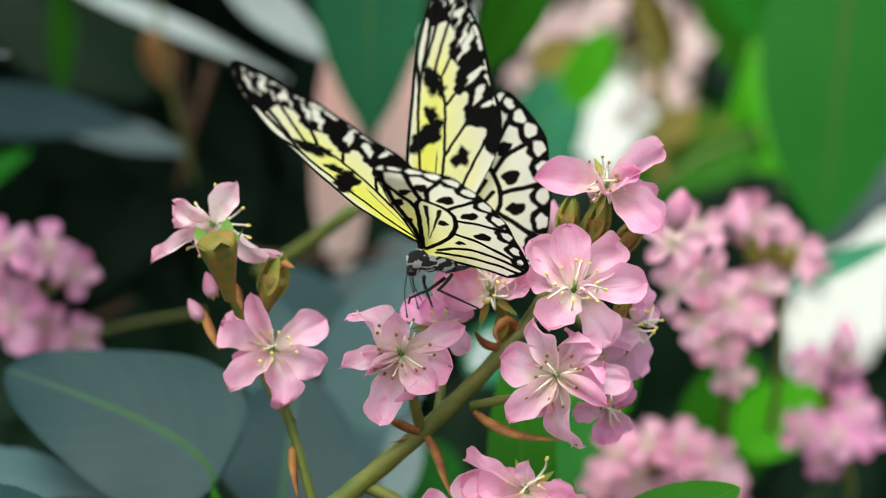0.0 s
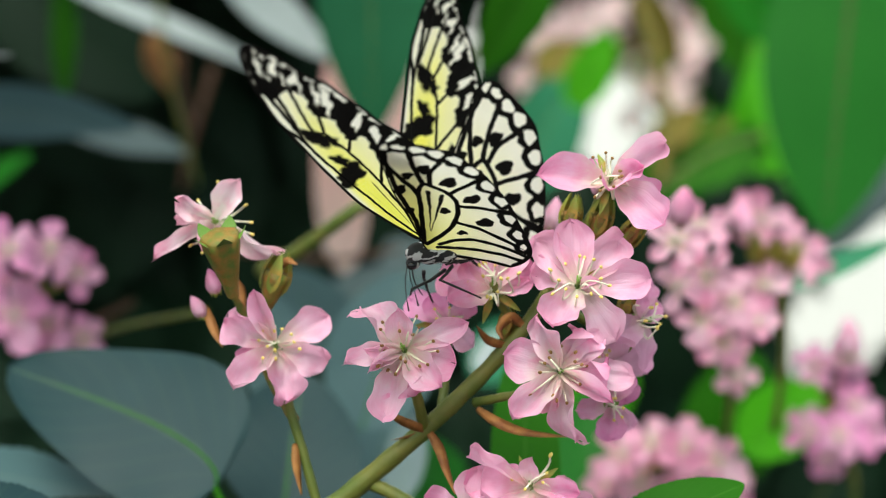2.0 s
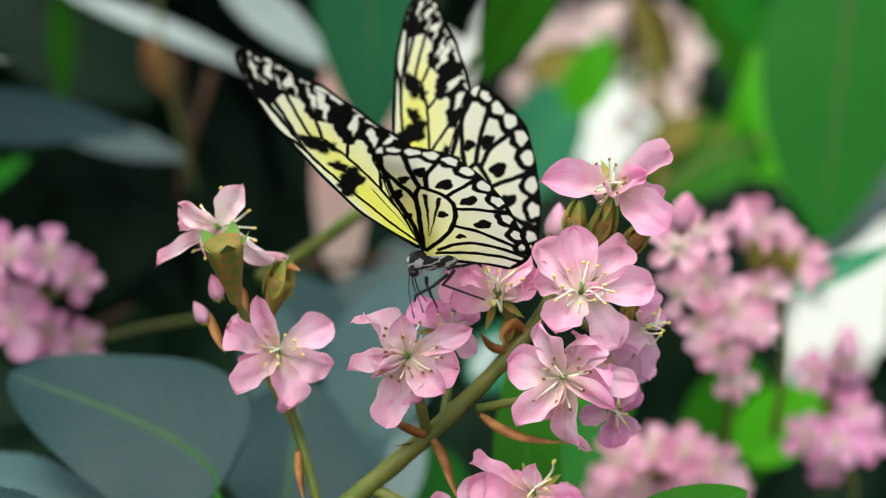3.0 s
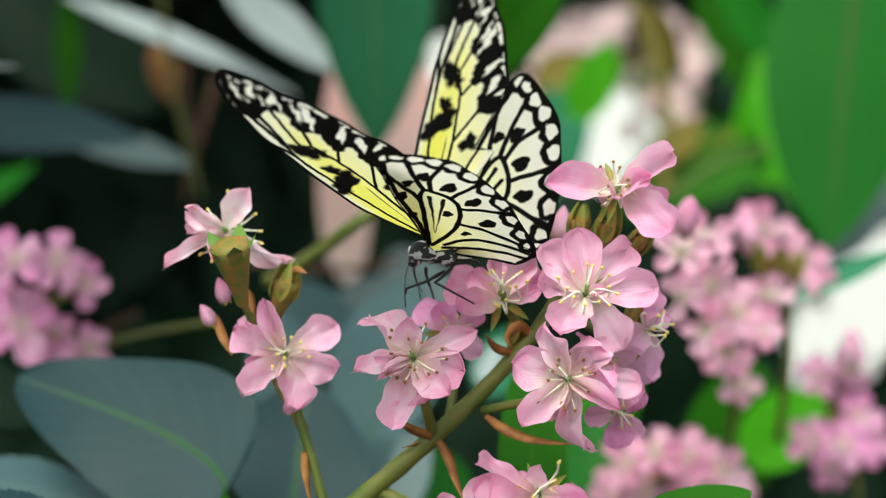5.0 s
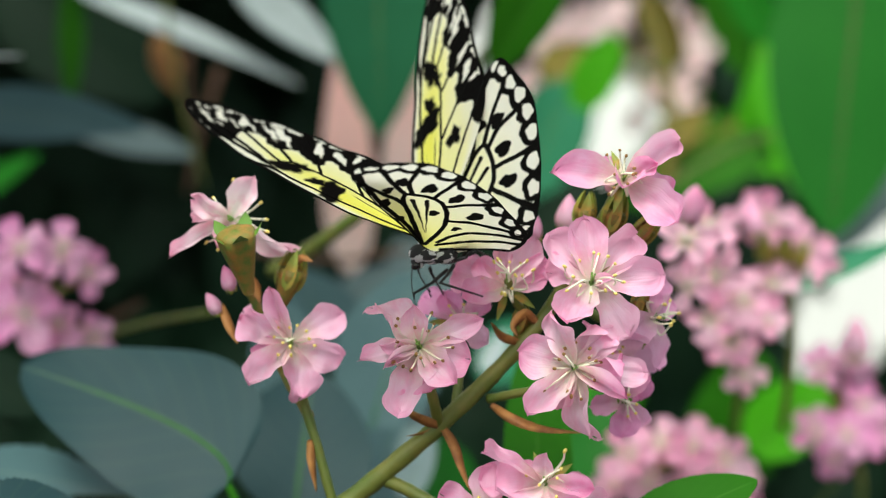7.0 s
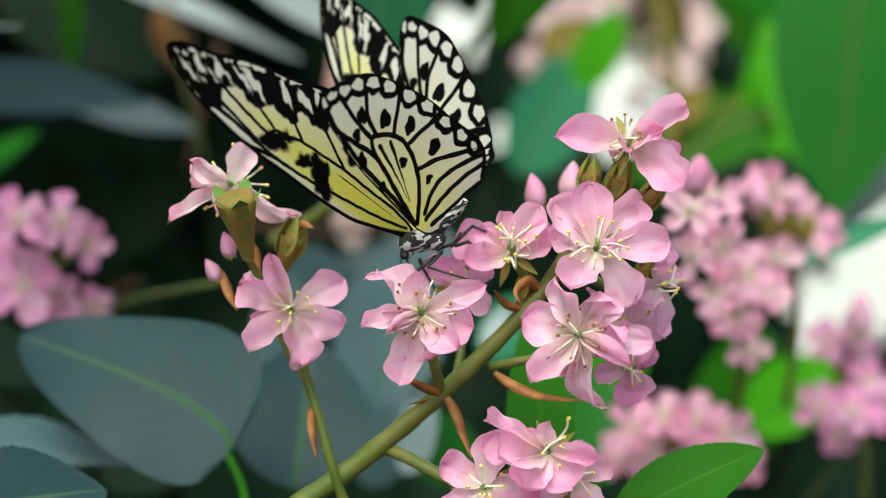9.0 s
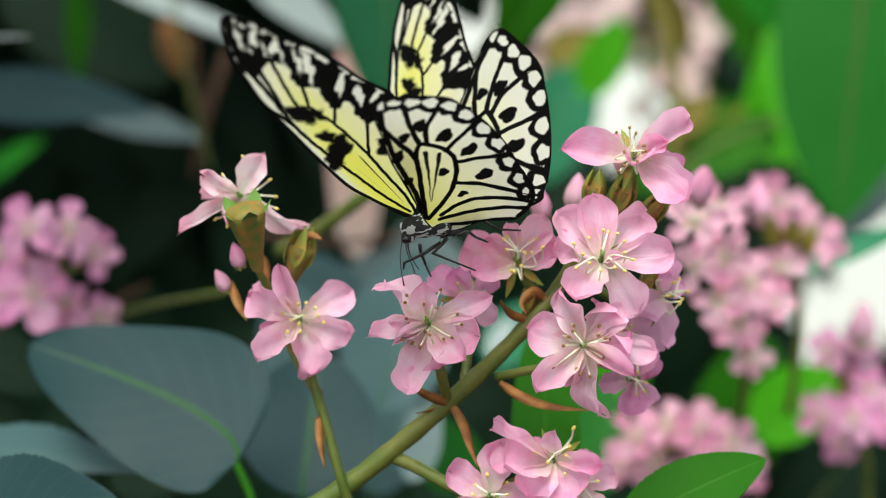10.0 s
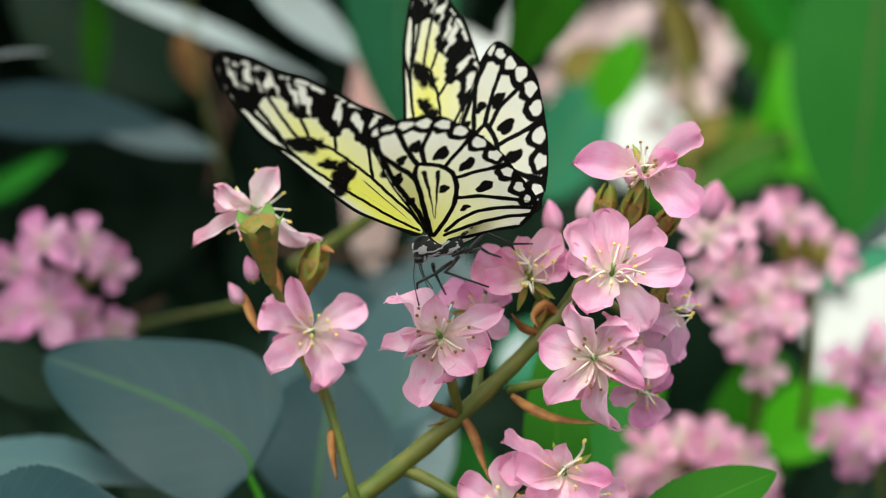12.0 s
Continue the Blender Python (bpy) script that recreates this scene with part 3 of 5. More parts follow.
leaf((0.1443, 0.8349, 0.6998), (0.2333, 0.8698, 0.7251), aim(0.1, 0.3, 1), 0.0250, GREEN_LEAF, "olive leaf lying among the far blossoms", 0.05, 0.1, 0, 0.01, 0.8, 0.6, GREEN_LEAF, None, 38, "broad leaves")
leaf((0.1993, 0.8436, 0.8641), (0.2484, 0.8620, 0.7957), aim(0.1, 0.3, 1), 0.0369, GRASS_LEAF, "green leaf high among the far blossoms", 0.05, 0.1, 0, 0.01, 0.8, 0.6, GREEN_LEAF, None, 37, "broad leaves")
leaf((0.2210, 1.0948, 0.8490), (0.2762, 1.1085, 0.7540), aim(0.1, 0.3, 1), 0.0396, GREEN_LEAF, "olive green leaf high behind the blossoms", 0.05, 0.1, 0, 0.01, 0.8, 0.6, GREEN_LEAF, None, 65, "broad leaves")
leaf((0.1841, 0.9713, 0.6670), (0.2879, 1.0034, 0.6766), aim(0.1, 0.3, 1), 0.0418, DEEP_LEAF, "shaded green leaf under the far blossoms", 0.05, 0.1, 0, 0.01, 0.8, 0.6, GREEN_LEAF, None, 64, "broad leaves")
leaf((0.1671, 1.1321, 0.7727), (0.2489, 1.1522, 0.7142), aim(0.1, 0.3, 1), 0.0513, GREEN_LEAF, "olive leaf far behind the blossoms", 0.05, 0.1, 0, 0.01, 0.8, 0.6, GREEN_LEAF, None, 63, "broad leaves")
leaf((0.2294, 0.9527, 0.6767), (0.2884, 0.9991, 0.7669), aim(0.1, 0.3, 1), 0.0504, BRIGHT_LEAF, "broad bright green leaf behind the far blossoms", 0.05, 0.1, 0, 0.01, 0.8, 0.6, GREEN_LEAF, None, 62, "broad leaves")
leaf((0.1380, 0.9325, 0.6773), (0.2473, 0.9746, 0.7434), aim(0.1, 0.3, 1), 0.0519, GREEN_LEAF, "broad green leaf behind the far blossoms", 0.05, 0.1, 0, 0.01, 0.8, 0.6, GREEN_LEAF, None, 61, "broad leaves")
leaf((0.0720, 0.5709, 0.5927), (0.1120, 0.5770, 0.6258), aim(0.1, 0.5, 1), 0.0359, BRIGHT_LEAF, "bright green leaf glimpsed behind the flowers", 0.05, 0.1, 0, 0.01, 0.8, 0.6, GREEN_LEAF, None, 36, "broad leaves")

leaf((-0.1845, 0.6663, 0.8213), (-0.1723, 0.6603, 0.7845), aim(0.2, 0.3, 1), 0.0185, BRACT, "dry orange-brown leaf hanging in the shade", 0.1, 0.2, 0, 0.04, 0.9, 0.8, TWIG, None, 51, "dry leaves")
leaf((-0.2520, 0.5989, 0.7878), (-0.2251, 0.5975, 0.7772), aim(0.1, 0.6, 1), 0.0147, BRACT, "small dry brown leaf caught on a leaf", 0.1, 0.2, 0, 0.04, 0.9, 0.8, TWIG, None, 52, "dry leaves")
branch([(0.1426, 0.7149, 0.7195), (0.1462, 0.7230, 0.7677), (0.1347, 0.7315, 0.8196), (0.1214, 0.7369, 0.8529)], 4.5, 3.0, CALYX, "soft olive-brown stem among the far blossoms")
branch([(-0.1569, 0.6562, 0.7583), (-0.1641, 0.6596, 0.7793), (-0.1653, 0.6648, 0.8108)], 2.6, 2.0, TWIG, "brown knotted stem in the shade")
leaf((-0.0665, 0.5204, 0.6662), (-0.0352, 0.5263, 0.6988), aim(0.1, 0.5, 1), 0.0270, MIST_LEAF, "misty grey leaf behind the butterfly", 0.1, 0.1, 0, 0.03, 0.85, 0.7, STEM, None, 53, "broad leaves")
leaf((-0.0316, 0.2255, 0.6915), (-0.0163, 0.2649, 0.7445), aim(0.1, 0.3, 1), 0.0424, GREY_LEAF, "grey-green leaf in shade behind the withered flower", 0.05, 0.1, 0, 0.02, 0.8, 0.6, GREEN_LEAF, None, 71, "broad leaves")
leaf((-0.0673, 0.2652, 0.6860), (-0.0726, 0.3027, 0.7278), aim(0.1, 0.3, 1), 0.0271, GREY_LEAF, "shaded grey-green leaf behind the small cluster", 0.05, 0.1, 0, 0.02, 0.8, 0.6, GREEN_LEAF, None, 72, "broad leaves")
leaf((0.0173, 0.4614, 0.6478), (0.0362, 0.4964, 0.6748), aim(0.1, 0.3, 1), 0.0279, TEAL_LEAF, "blue-green leaf glimpsed beside the stem", 0.05, 0.1, 0, 0.02, 0.8, 0.6, GREEN_LEAF, None, 73, "broad leaves")
leaf((0.0140, 0.4041, 0.6689), (0.0265, 0.4366, 0.6811), aim(0.1, 0.3, 1), 0.0109, PALE_LEAF, "pale leaf glimpsed beside the stem", 0.05, 0.1, 0, 0.02, 0.8, 0.6, GREEN_LEAF, None, 74, "broad leaves")
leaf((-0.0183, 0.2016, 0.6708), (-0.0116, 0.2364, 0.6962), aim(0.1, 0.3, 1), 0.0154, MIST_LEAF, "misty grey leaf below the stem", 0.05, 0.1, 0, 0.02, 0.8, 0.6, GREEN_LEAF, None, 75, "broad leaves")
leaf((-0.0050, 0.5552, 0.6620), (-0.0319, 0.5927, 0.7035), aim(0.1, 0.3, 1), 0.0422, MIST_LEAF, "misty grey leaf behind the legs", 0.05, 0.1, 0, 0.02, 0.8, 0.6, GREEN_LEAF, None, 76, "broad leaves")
leaf((0.1458, 0.8896, 0.8402), (0.1799, 0.9110, 0.7879), aim(0.1, 0.3, 1), 0.0320, OLIVE_LEAF, "olive-brown leaf high among the far blossoms", 0.05, 0.1, 0, 0.02, 0.8, 0.6, GREEN_LEAF, None, 77, "broad leaves")
leaf((0.1501, 0.8204, 0.7320), (0.1896, 0.8548, 0.7557), aim(0.1, 0.3, 1), 0.0267, OLIVE_LEAF, "olive-brown leaf among the far blossoms", 0.05, 0.1, 0, 0.02, 0.8, 0.6, GREEN_LEAF, None, 78, "broad leaves")
leaf((0.1665, 0.8159, 0.7058), (0.2212, 0.8540, 0.7515), aim(0.1, 0.3, 1), 0.0205, OLIVE_LEAF, "narrow olive-brown leaf among the far blossoms", 0.05, 0.1, 0, 0.02, 0.8, 0.6, GREEN_LEAF, None, 79, "broad leaves")
leaf((0.0717, 0.9298, 0.7780), (0.1075, 0.9640, 0.8006), aim(0.1, 0.3, 1), 0.0311, OLIVE_LEAF, "olive-brown leaf behind the arching leaf", 0.05, 0.1, 0, 0.02, 0.8, 0.6, GREEN_LEAF, None, 80, "broad leaves")


# ---- flowers ----
def petal_mesh(name, cup, curl, wave, notch, k, twist=0.0, seed=0):
    """One petal, 1 long and 1 wide, along +x."""
    rng = random.Random(seed)
    nu, nv = 25, 17
    crumple = [(rng.uniform(3, 17), rng.uniform(-7, 7), rng.uniform(0, 6), rng.uniform(0.4, 1)) for _ in range(7)]
    u = np.linspace(0, 1, nu)[:, None]
    v = np.linspace(-1, 1, nv)[None, :]
    h = u ** 0.58 * (1 - u ** k) ** 0.55 + 0.05 * (1 - u)
    h = h / h.max() * 0.5
    x = u - notch * np.maximum(0, u - 0.6) * (1 - np.abs(v)) ** 2 + 0.012 * np.sin(v * 7 + rng.uniform(0, 6)) * u ** 4 + 0 * v
    y = h * v * (1 + 0.07 * np.sin(u * 7 + rng.uniform(0, 6)) + 0.05 * np.sin(u * 17 + np.sign(v) * 2 + rng.uniform(0, 6)))
    z = cup * (np.abs(v) ** 2) * h + curl * u ** 2 + wave * np.sin(u * 5 + 2.5 * v + rng.uniform(0, 6)) * np.abs(v) * u - 0.05 * np.exp(-(v / 0.14) ** 2) * (1 - u * 0.7) * u
    z = z + wave * 0.8 * np.abs(v) ** 3 * np.sin(u * 12 + rng.uniform(0, 6)) * u + 0.010 * np.sin(v * 9 + rng.uniform(0, 6)) * u + 0.018 * np.sin(u * 9 + v * 3 + rng.uniform(0, 6)) * u
    z = z + sum(w_ * np.sin(fu * u + fv * v + f0) for fu, fv, f0, w_ in crumple) * (0.006 + wave * 0.06) * u
    fray = sum(np.sin(k_ * 3.1 * v + rng.uniform(0, 6)) for k_ in (2, 3, 5)) * 0.014 * u ** 6
    x = x + fray
    a = twist * u
    y, z = y * np.cos(a) - z * np.sin(a), y * np.sin(a) + z * np.cos(a)
    y = y + rng.uniform(-0.06, 0.06) * u ** 2
    col = np.stack([u + 0 * v, 0.5 + 0.5 * v + 0 * u, 0 * x, 0 * x + 1], -1)
    return sheet(name, np.stack([x, y, z], -1), col)


SHAPES = ((0.38, -0.06, 0.09, 0.14, 4.5, 0.0), (0.85, 0.12, 0.09, -0.06, 3.0, 0.12), (0.45, -0.28, 0.11, 0.26, 6, 0.15), (0.95, 0.02, 0.16, -0.08, 2.4, 0.75), (1.5, 0.18, 0.13, -0.05, 3, -0.35), (0.7, -0.16, 0.30, 0.10, 3.5, 0.9), (0.9, 0.05, 0.34, 0.20, 4.5, -0.5))
PETALS = [[petal_mesh("petal", c + 0.12 * j - 0.1, q + 0.05 * (j - 1), wv * (0.8 + 0.3 * j), nt + 0.07 * (j - 1), k + 0.5 * j, tw + 0.14 * (j - 1), 7 * i + j) for j in range(4)]
          for i, (c, q, wv, nt, k, tw) in enumerate(SHAPES)]
PETAL_SETS = {}


def petal_of(kind, mat_, turn):
    """The petal's mesh in one of the pinks; alike petals share it."""
    j = int(turn * 7.3) % 4
    key = (kind, j, mat_.name)
    if key not in PETAL_SETS:
        me = PETALS[kind][j].copy()
        me.materials.append(mat_)
        PETAL_SETS[key] = me
    return PETAL_SETS[key]


def cup_mesh(name, r=2.0, deep=5.0):
    g = Geo()
    prof = [(0.5, -deep), (0.9, -deep * 0.8), (1.4, -deep * 0.45), (r, -0.8), (r * 0.9, 0.2), (r * 0.45, 0.0), (0.05, -0.2)]
    n = 12
    vs = [(rr * MM * math.cos(2 * math.pi * k / n), rr * MM * math.sin(2 * math.pi * k / n), z * MM) for rr, z in prof for k in range(n)]
    fs = [(i * n + k, i * n + (k + 1) % n, (i + 1) * n + (k + 1) % n, (i + 1) * n + k) for i in range(len(prof) - 1) for k in range(n)]
    return g.add(vs, fs).mesh(name)


CUP = cup_mesh("receptacle")
CUP.materials.append(GREEN_CUP)


def sepal_mesh():
    """One sepal, 1 long."""
    grid, col = blade_grid(1.0, 0.28, 9, 5, 0.25, 0.5, p=0.75, q=0.9)
    me = sheet("sepal", grid, col)
    me.materials.append(SEPAL_SKIN)
    return me


SEPAL_SKIN = plain_material("green_brown_sepal", (0.10, 0.24, 0.03), (0.40, 0.19, 0.03), 3.0, 0.6, 0.2, crisp=2.0)
SEPAL = sepal_mesh()
LOBE = SEPAL.copy()
LOBE.materials.clear()
LOBE.materials.append(GREEN_LOBE)


def stamen_mesh(name, bow, anther):
    """One stamen, 1 long along +z: a thin curved thread and its anther."""
    g = Geo().tube(smooth_line([(0, 0, 0), (bow, 0, 0.5), (0, 0, 1)], 6), taper(0.046, 0.028, 6), 5)
    n = len(g.f)
    g.ball((0.02, 0, 1.0), (0.09, 0.056, 0.054), Matrix.Rotation(bow * 4, 3, 'Y'), 7, 5)
    me = g.mesh(name)
    me.materials.append(FILAMENT)
    me.materials.append(anther)
    for i, poly in enumerate(me.polygons):
        poly.material_index = 1 if i >= n else 0
    return me


STAMENS = {mat_.name: [stamen_mesh("stamen", bow, mat_) for bow in (-0.34, 0.10, 0.42)] for mat_ in (YELLOW, BROWN)}


def stamens_of(parent, m, count, length, anther, seed, spread=(0.35, 1.0), longer=()):
    rng = random.Random(seed)
    for i in range(count):
        a = 360 * (i + rng.uniform(-0.6, 0.6)) / count
        sp = math.degrees(rng.uniform(*spread))
        L = length * rng.uniform(0.75, 1.15) * MM
        part("stamen", rng.choice(STAMENS[anther.name]), None, parent,
             m @ pose(0, 0, 0, 0, 0, a) @ pose(0.8 * MM, 0, 0, 0, sp, 0) @ Matrix.Diagonal((7 * MM, 7 * MM, L, 1)))
    for a, sp, L in longer:
        part("stamen", STAMENS[anther.name][2], None, parent, m @ pose(0, 0, 0, 0, 0, a) @ pose(0.8 * MM, 0, 0, 0, sp, 0) @ Matrix.Diagonal((8 * MM, 8 * MM, L * MM, 1)))
    g = Geo()
    for i in range(3):
        g.tube([(0, 0, 0), (0.5 * MM * math.cos(i * 2.1), 0.5 * MM * math.sin(i * 2.1), length * 0.6 * MM)], (0.32 * MM, 0.22 * MM), 5)
    part("pistil", g.mesh("pistil"), GREEN_CUP, parent, m)


def flower(parent, centre, facing, petals, mat_=None, count=13, length=6.0, anther=None, seed=0, back=False, spread=(0.15, 0.95), green=True, lean=0, longer=()):
    """petals: (angle in degrees, length in mm, width per length, tilt in degrees, kind)."""
    m = basis(centre, facing)
    cup = part("flower", CUP, GREEN_CUP, parent, m @ (pose(0, 0, 0, 180) if back else Matrix()))
    for i, (ang, L, wr, tilt, kind) in enumerate(petals):
        pm = m @ pose(0, 0, (0.25 * (i % 3) + 0.1) * MM, 0, 0, ang) @ pose(0.7 * MM, 0, 0, 0, -tilt, 0) @ Matrix.Diagonal((L * 0.93 * MM, L * wr * MM, L * 0.8 * MM, 1))
        part("petal", petal_of(kind, mat_ or PINK, abs(ang) + i), None, cup, pm)
    if count:
        stamens_of(cup, m @ pose(0, 0, 0, 180 if back else -lean), count, length, anther or YELLOW, seed, spread, longer)
    if green:
        for k in range(5):
            sm = m @ pose(0, 0, -0.8 * MM, 0, 0, 36 + 72 * k) @ pose(1.2 * MM, 0, 0, 0, (-8 if not back else -20), 0) @ Matrix.Diagonal((6.5 * MM,) * 3 + (1,))
            part("sepal", SEPAL, None, cup, sm)
    return cup


def wild(seed, R, n=5):
    """Petals of an ordinary open flower."""
    rng = random.Random(seed)
    a0 = rng.uniform(0, 360)
    return [(a0 + i * 360 / n + rng.uniform(-9, 9), R * rng.uniform(0.88, 1.1), rng.uniform(0.58, 0.74), rng.uniform(-12, 22), rng.choice((0, 1, 2, 0))) for i in range(n)]


def bud_mesh():
    nu, nv = 12, 15
    t = np.linspace(0, 1, nu)[:, None]
    a = np.linspace(0, 2 * np.pi, nv)[None, :]
    r = np.sin(np.pi * t ** 0.75) ** 0.75 * 0.30 * (1 + 0.10 * np.cos(3 * a + 4 * t))
    x = t + 0 * a
    col = np.stack([0.35 + 0.65 * t + 0 * a, 0.5 + 0.5 * np.sin(a) + 0 * t, 0 * x, 0 * x + 1], -1)
    me = sheet("bud", np.stack([x, r * np.cos(a), r * np.sin(a)], -1), col)
    me.materials.append(PINK)
    return me


BUD = bud_mesh()


def bud(parent, base, tip, sepals=5):
    m = along(base, tip, TOWARD)
    L = (Vector(tip) - Vector(base)).length
    b = part("bud", BUD, None, parent, m @ Matrix.Diagonal((L, L * 0.9, L * 0.9, 1)))
    for k in range(sepals):
        part("sepal", SEPAL, None, b, m @ pose(-0.02 * L, 0, 0, 360 / sepals * k) @ pose(0, 0, 0.16 * L, 0, -3) @ Matrix.Diagonal((L * 0.62, L * 0.75, L * 0.5, 1)))
    return b


def spent_cup(parent, base, tip, width=5.0):
    """A calyx that has lost its petals: an olive funnel with five pointed lobes."""
    m = along(base, tip, TOWARD)
    L = (Vector(tip) - Vector(base)).length
    g = Geo().tube([(0, 0, 0), (L * 0.25, 0, 0), (L * 0.55, 0, 0), (L * 0.7, 0, 0)], (0.9 * MM, 0.26 * width * MM, 0.44 * width * MM, 0.46 * width * MM), 10)
    c = part("calyx", g.mesh("calyx"), CALYX, parent, m, "olive and brown flower calyx")
    for k in range(5):
        part("sepal", SEPAL, None, c, m @ pose(0, 0, 0, 72 * k) @ pose(L * 0.35, 0, 0.36 * width * MM, 0, -6) @ Matrix.Diagonal((L * 0.72, L * 0.8, L * 0.6, 1)))
    return c


def hypanthium(parent, base, tip, width):
    """The cup under a flower seen from below: a ribbed olive-brown funnel with five short green lobes round its mouth."""
    m = along(base, tip, TOWARD)
    L = (Vector(tip) - Vector(base)).length
    n, rows = 20, ((0.0, 0.16), (0.25, 0.24), (0.55, 0.38), (0.8, 0.49), (0.95, 0.52), (1.0, 0.46), (1.02, 0.30), (1.04, 0.02))
    vs = [(t * L, r * width * MM * (1 + 0.07 * math.cos(5 * a)) * math.cos(a), r * width * MM * (1 + 0.07 * math.cos(5 * a)) * math.sin(a)) for t, r in rows for a in (2 * math.pi * k / n for k in range(n))]
    fs = [(i * n + k, i * n + (k + 1) % n, (i + 1) * n + (k + 1) % n, (i + 1) * n + k) for i in range(len(rows) - 1) for k in range(n)]
    c = part("calyx", Geo().add(vs, fs).mesh("calyx"), CALYX, parent, m, "ribbed olive-brown flower cup")
    for k in range(5):
        part("sepal", LOBE, None, c, m @ pose(L * 0.92, 0, 0, 72 * k + 14) @ pose(0, 0, 0.36 * width * MM, 0, -62) @ Matrix.Diagonal((L * 0.27, L * 0.85, L * 0.3, 1)))
    return c


def bract(parent, pts, width, mat_=None):
    """A dry curling bract along a line."""
    line = smooth_line(pts, 14)
    g = Geo()
    vs, fs = [], []
    n = len(line)
    for i, p in enumerate(line):
        t = i / (n - 1)
        w = width * MM * 0.5 * (math.sin(math.pi * (0.12 + 0.84 * t)) ** 0.7)
        d = (line[min(i + 1, n - 1)] - line[max(i - 1, 0)]).normalized()
        s = d.cross(TOWARD).normalized()
        roll = s * math.cos(1.2 * t) + TOWARD * math.sin(1.2 * t)
        vs += [p - roll * w, p - TOWARD * w * 0.35, p + roll * w, p - TOWARD * (w * 0.35 + 0.35 * MM)]
    for i in range(n - 1):
        for k in range(4):
            a, b = i * 4 + k, i * 4 + (k + 1) % 4
            fs.append((a, b, b + 4, a + 4))
    fs += [(0, 1, 2, 3), tuple(range((n - 1) * 4, n * 4))]
    return part("bract", g.add(vs, fs).mesh("bract"), mat_ or BRACT, parent, Matrix(), "dry curled brown bract")


def stalk(parent, name, pts, r0, r1, mat_=None, n=24, sides=10):
    rng = random.Random(len(pts) + int(r0 * 10))
    radii = [r * MM * (1 + 0.05 * math.sin(i * 1.7 + rng.uniform(0, 1))) for i, r in enumerate(taper(r0, r1, n))]
    return part(name, Geo().tube(smooth_line(pts, n), radii, sides).mesh(name), mat_ or STEM, parent, Matrix())


def cluster(base, label, group="flower clusters"):
    ob = new("flower_cluster")
    ob.empty_display_size = 0.01
    ob.matrix_basis = Matrix.Translation(base)
    PLACE[ob] = ob.matrix_basis.copy()
    return tagged(ob, label, "flower cluster", group)


# the cluster on which the butterfly sits
main = cluster((-0.0388, -0.0039, 0.7305), "pink blossom cluster on a green stem, brown dry bracts")
stalk(main, "stem", [(-0.0388, -0.0039, 0.7305), (-0.0253, -0.0041, 0.7401), (-0.0133, -0.0052, 0.7505), (-0.0027, -0.0055, 0.7601), (0.0071, -0.0048, 0.7695), (0.0149, -0.0043, 0.7781), (0.0207, -0.0030, 0.7852), (0.0273, 0.0001, 0.7967)], 2.5, 1.5, n=40, sides=14)
stalk(main, "side_stem", [(-0.0051, -0.0059, 0.7582), (-0.0063, -0.0107, 0.7655), (-0.0079, -0.0126, 0.7726), (-0.0084, -0.0157, 0.7786)], 1.35, 1.1)
stalk(main, "side_stem", [(0.0064, -0.0057, 0.7643), (0.0128, -0.0093, 0.7666), (0.0216, -0.0127, 0.7695), (0.0267, -0.0158, 0.7746)], 1.1, 0.9)
stalk(main, "side_stem", [(-0.0173, -0.0043, 0.7444), (-0.0119, -0.0085, 0.7433), (-0.0046, -0.0138, 0.7409), (0.0063, -0.0203, 0.7378)], 1.6, 1.4)
stalk(main, "side_stem", [(-0.0014, -0.0034, 0.7603), (-0.0001, 0.0012, 0.7694), (0.0005, 0.0008, 0.7790)], 1.2, 0.9)
stalk(main, "side_stem", [(0.0175, -0.0037, 0.7813), (0.0127, -0.0058, 0.7871), (0.0106, -0.0089, 0.7929)], 1.1, 0.9)
stalk(main, "side_stem", [(0.0207, -0.0030, 0.7852), (0.0269, -0.0071, 0.7900), (0.0296, -0.0115, 0.7944)], 1.2, 1.0)
stalk(main, "side_stem", [(0.0273, 0.0001, 0.7967), (0.0335, -0.0011, 0.8075), (0.0367, -0.0037, 0.8156)], 1.4, 1.0)
stalk(main, "side_stem", [(0.0235, 0.0007, 0.7885), (0.0356, 0.0015, 0.7803), (0.0433, -0.0000, 0.7827)], 1.2, 0.9)
flower(main, (-0.0092, -0.0191, 0.7798), aim(-0.12, 0.08, 1), [(134, 14.2, 0.56, 12, 5), (96, 9.8, 0.6, 24, 1), (191, 13.4, 0.4, 10, 3), (178, 9.2, 0.42, 26, 4), (214, 9.8, 0.32, 22, 4), (254, 16.2, 0.52, 4, 0), (318, 12.6, 0.62, 18, 1), (348, 12.1, 0.75, -4, 0), (290, 10.1, 0.7, -8, 5), (24, 15.0, 0.38, 20, 2)], PALE_PINK, 20, 7.4, BROWN, 1, spread=(0.35, 1.25), lean=14)
flower(main, (0.0250, -0.0193, 0.7751), aim(0.0, 0.05, 1), [(163, 13.1, 0.72, 8, 0), (112, 14.2, 0.42, 16, 6), (68, 10.6, 0.6, -4, 5), (42, 12.7, 0.46, -10, 1), (8, 11.1, 0.48, 2, 5), (355, 18.0, 0.42, -14, 0), (328, 14.6, 0.32, 18, 4), (281, 16.7, 0.4, 10, 5), (227, 15.5, 0.48, 8, 1), (260, 9.3, 0.5, -4, 3)], PALE_PINK, 18, 7.0, BROWN, 2, spread=(0.35, 1.25), lean=2)
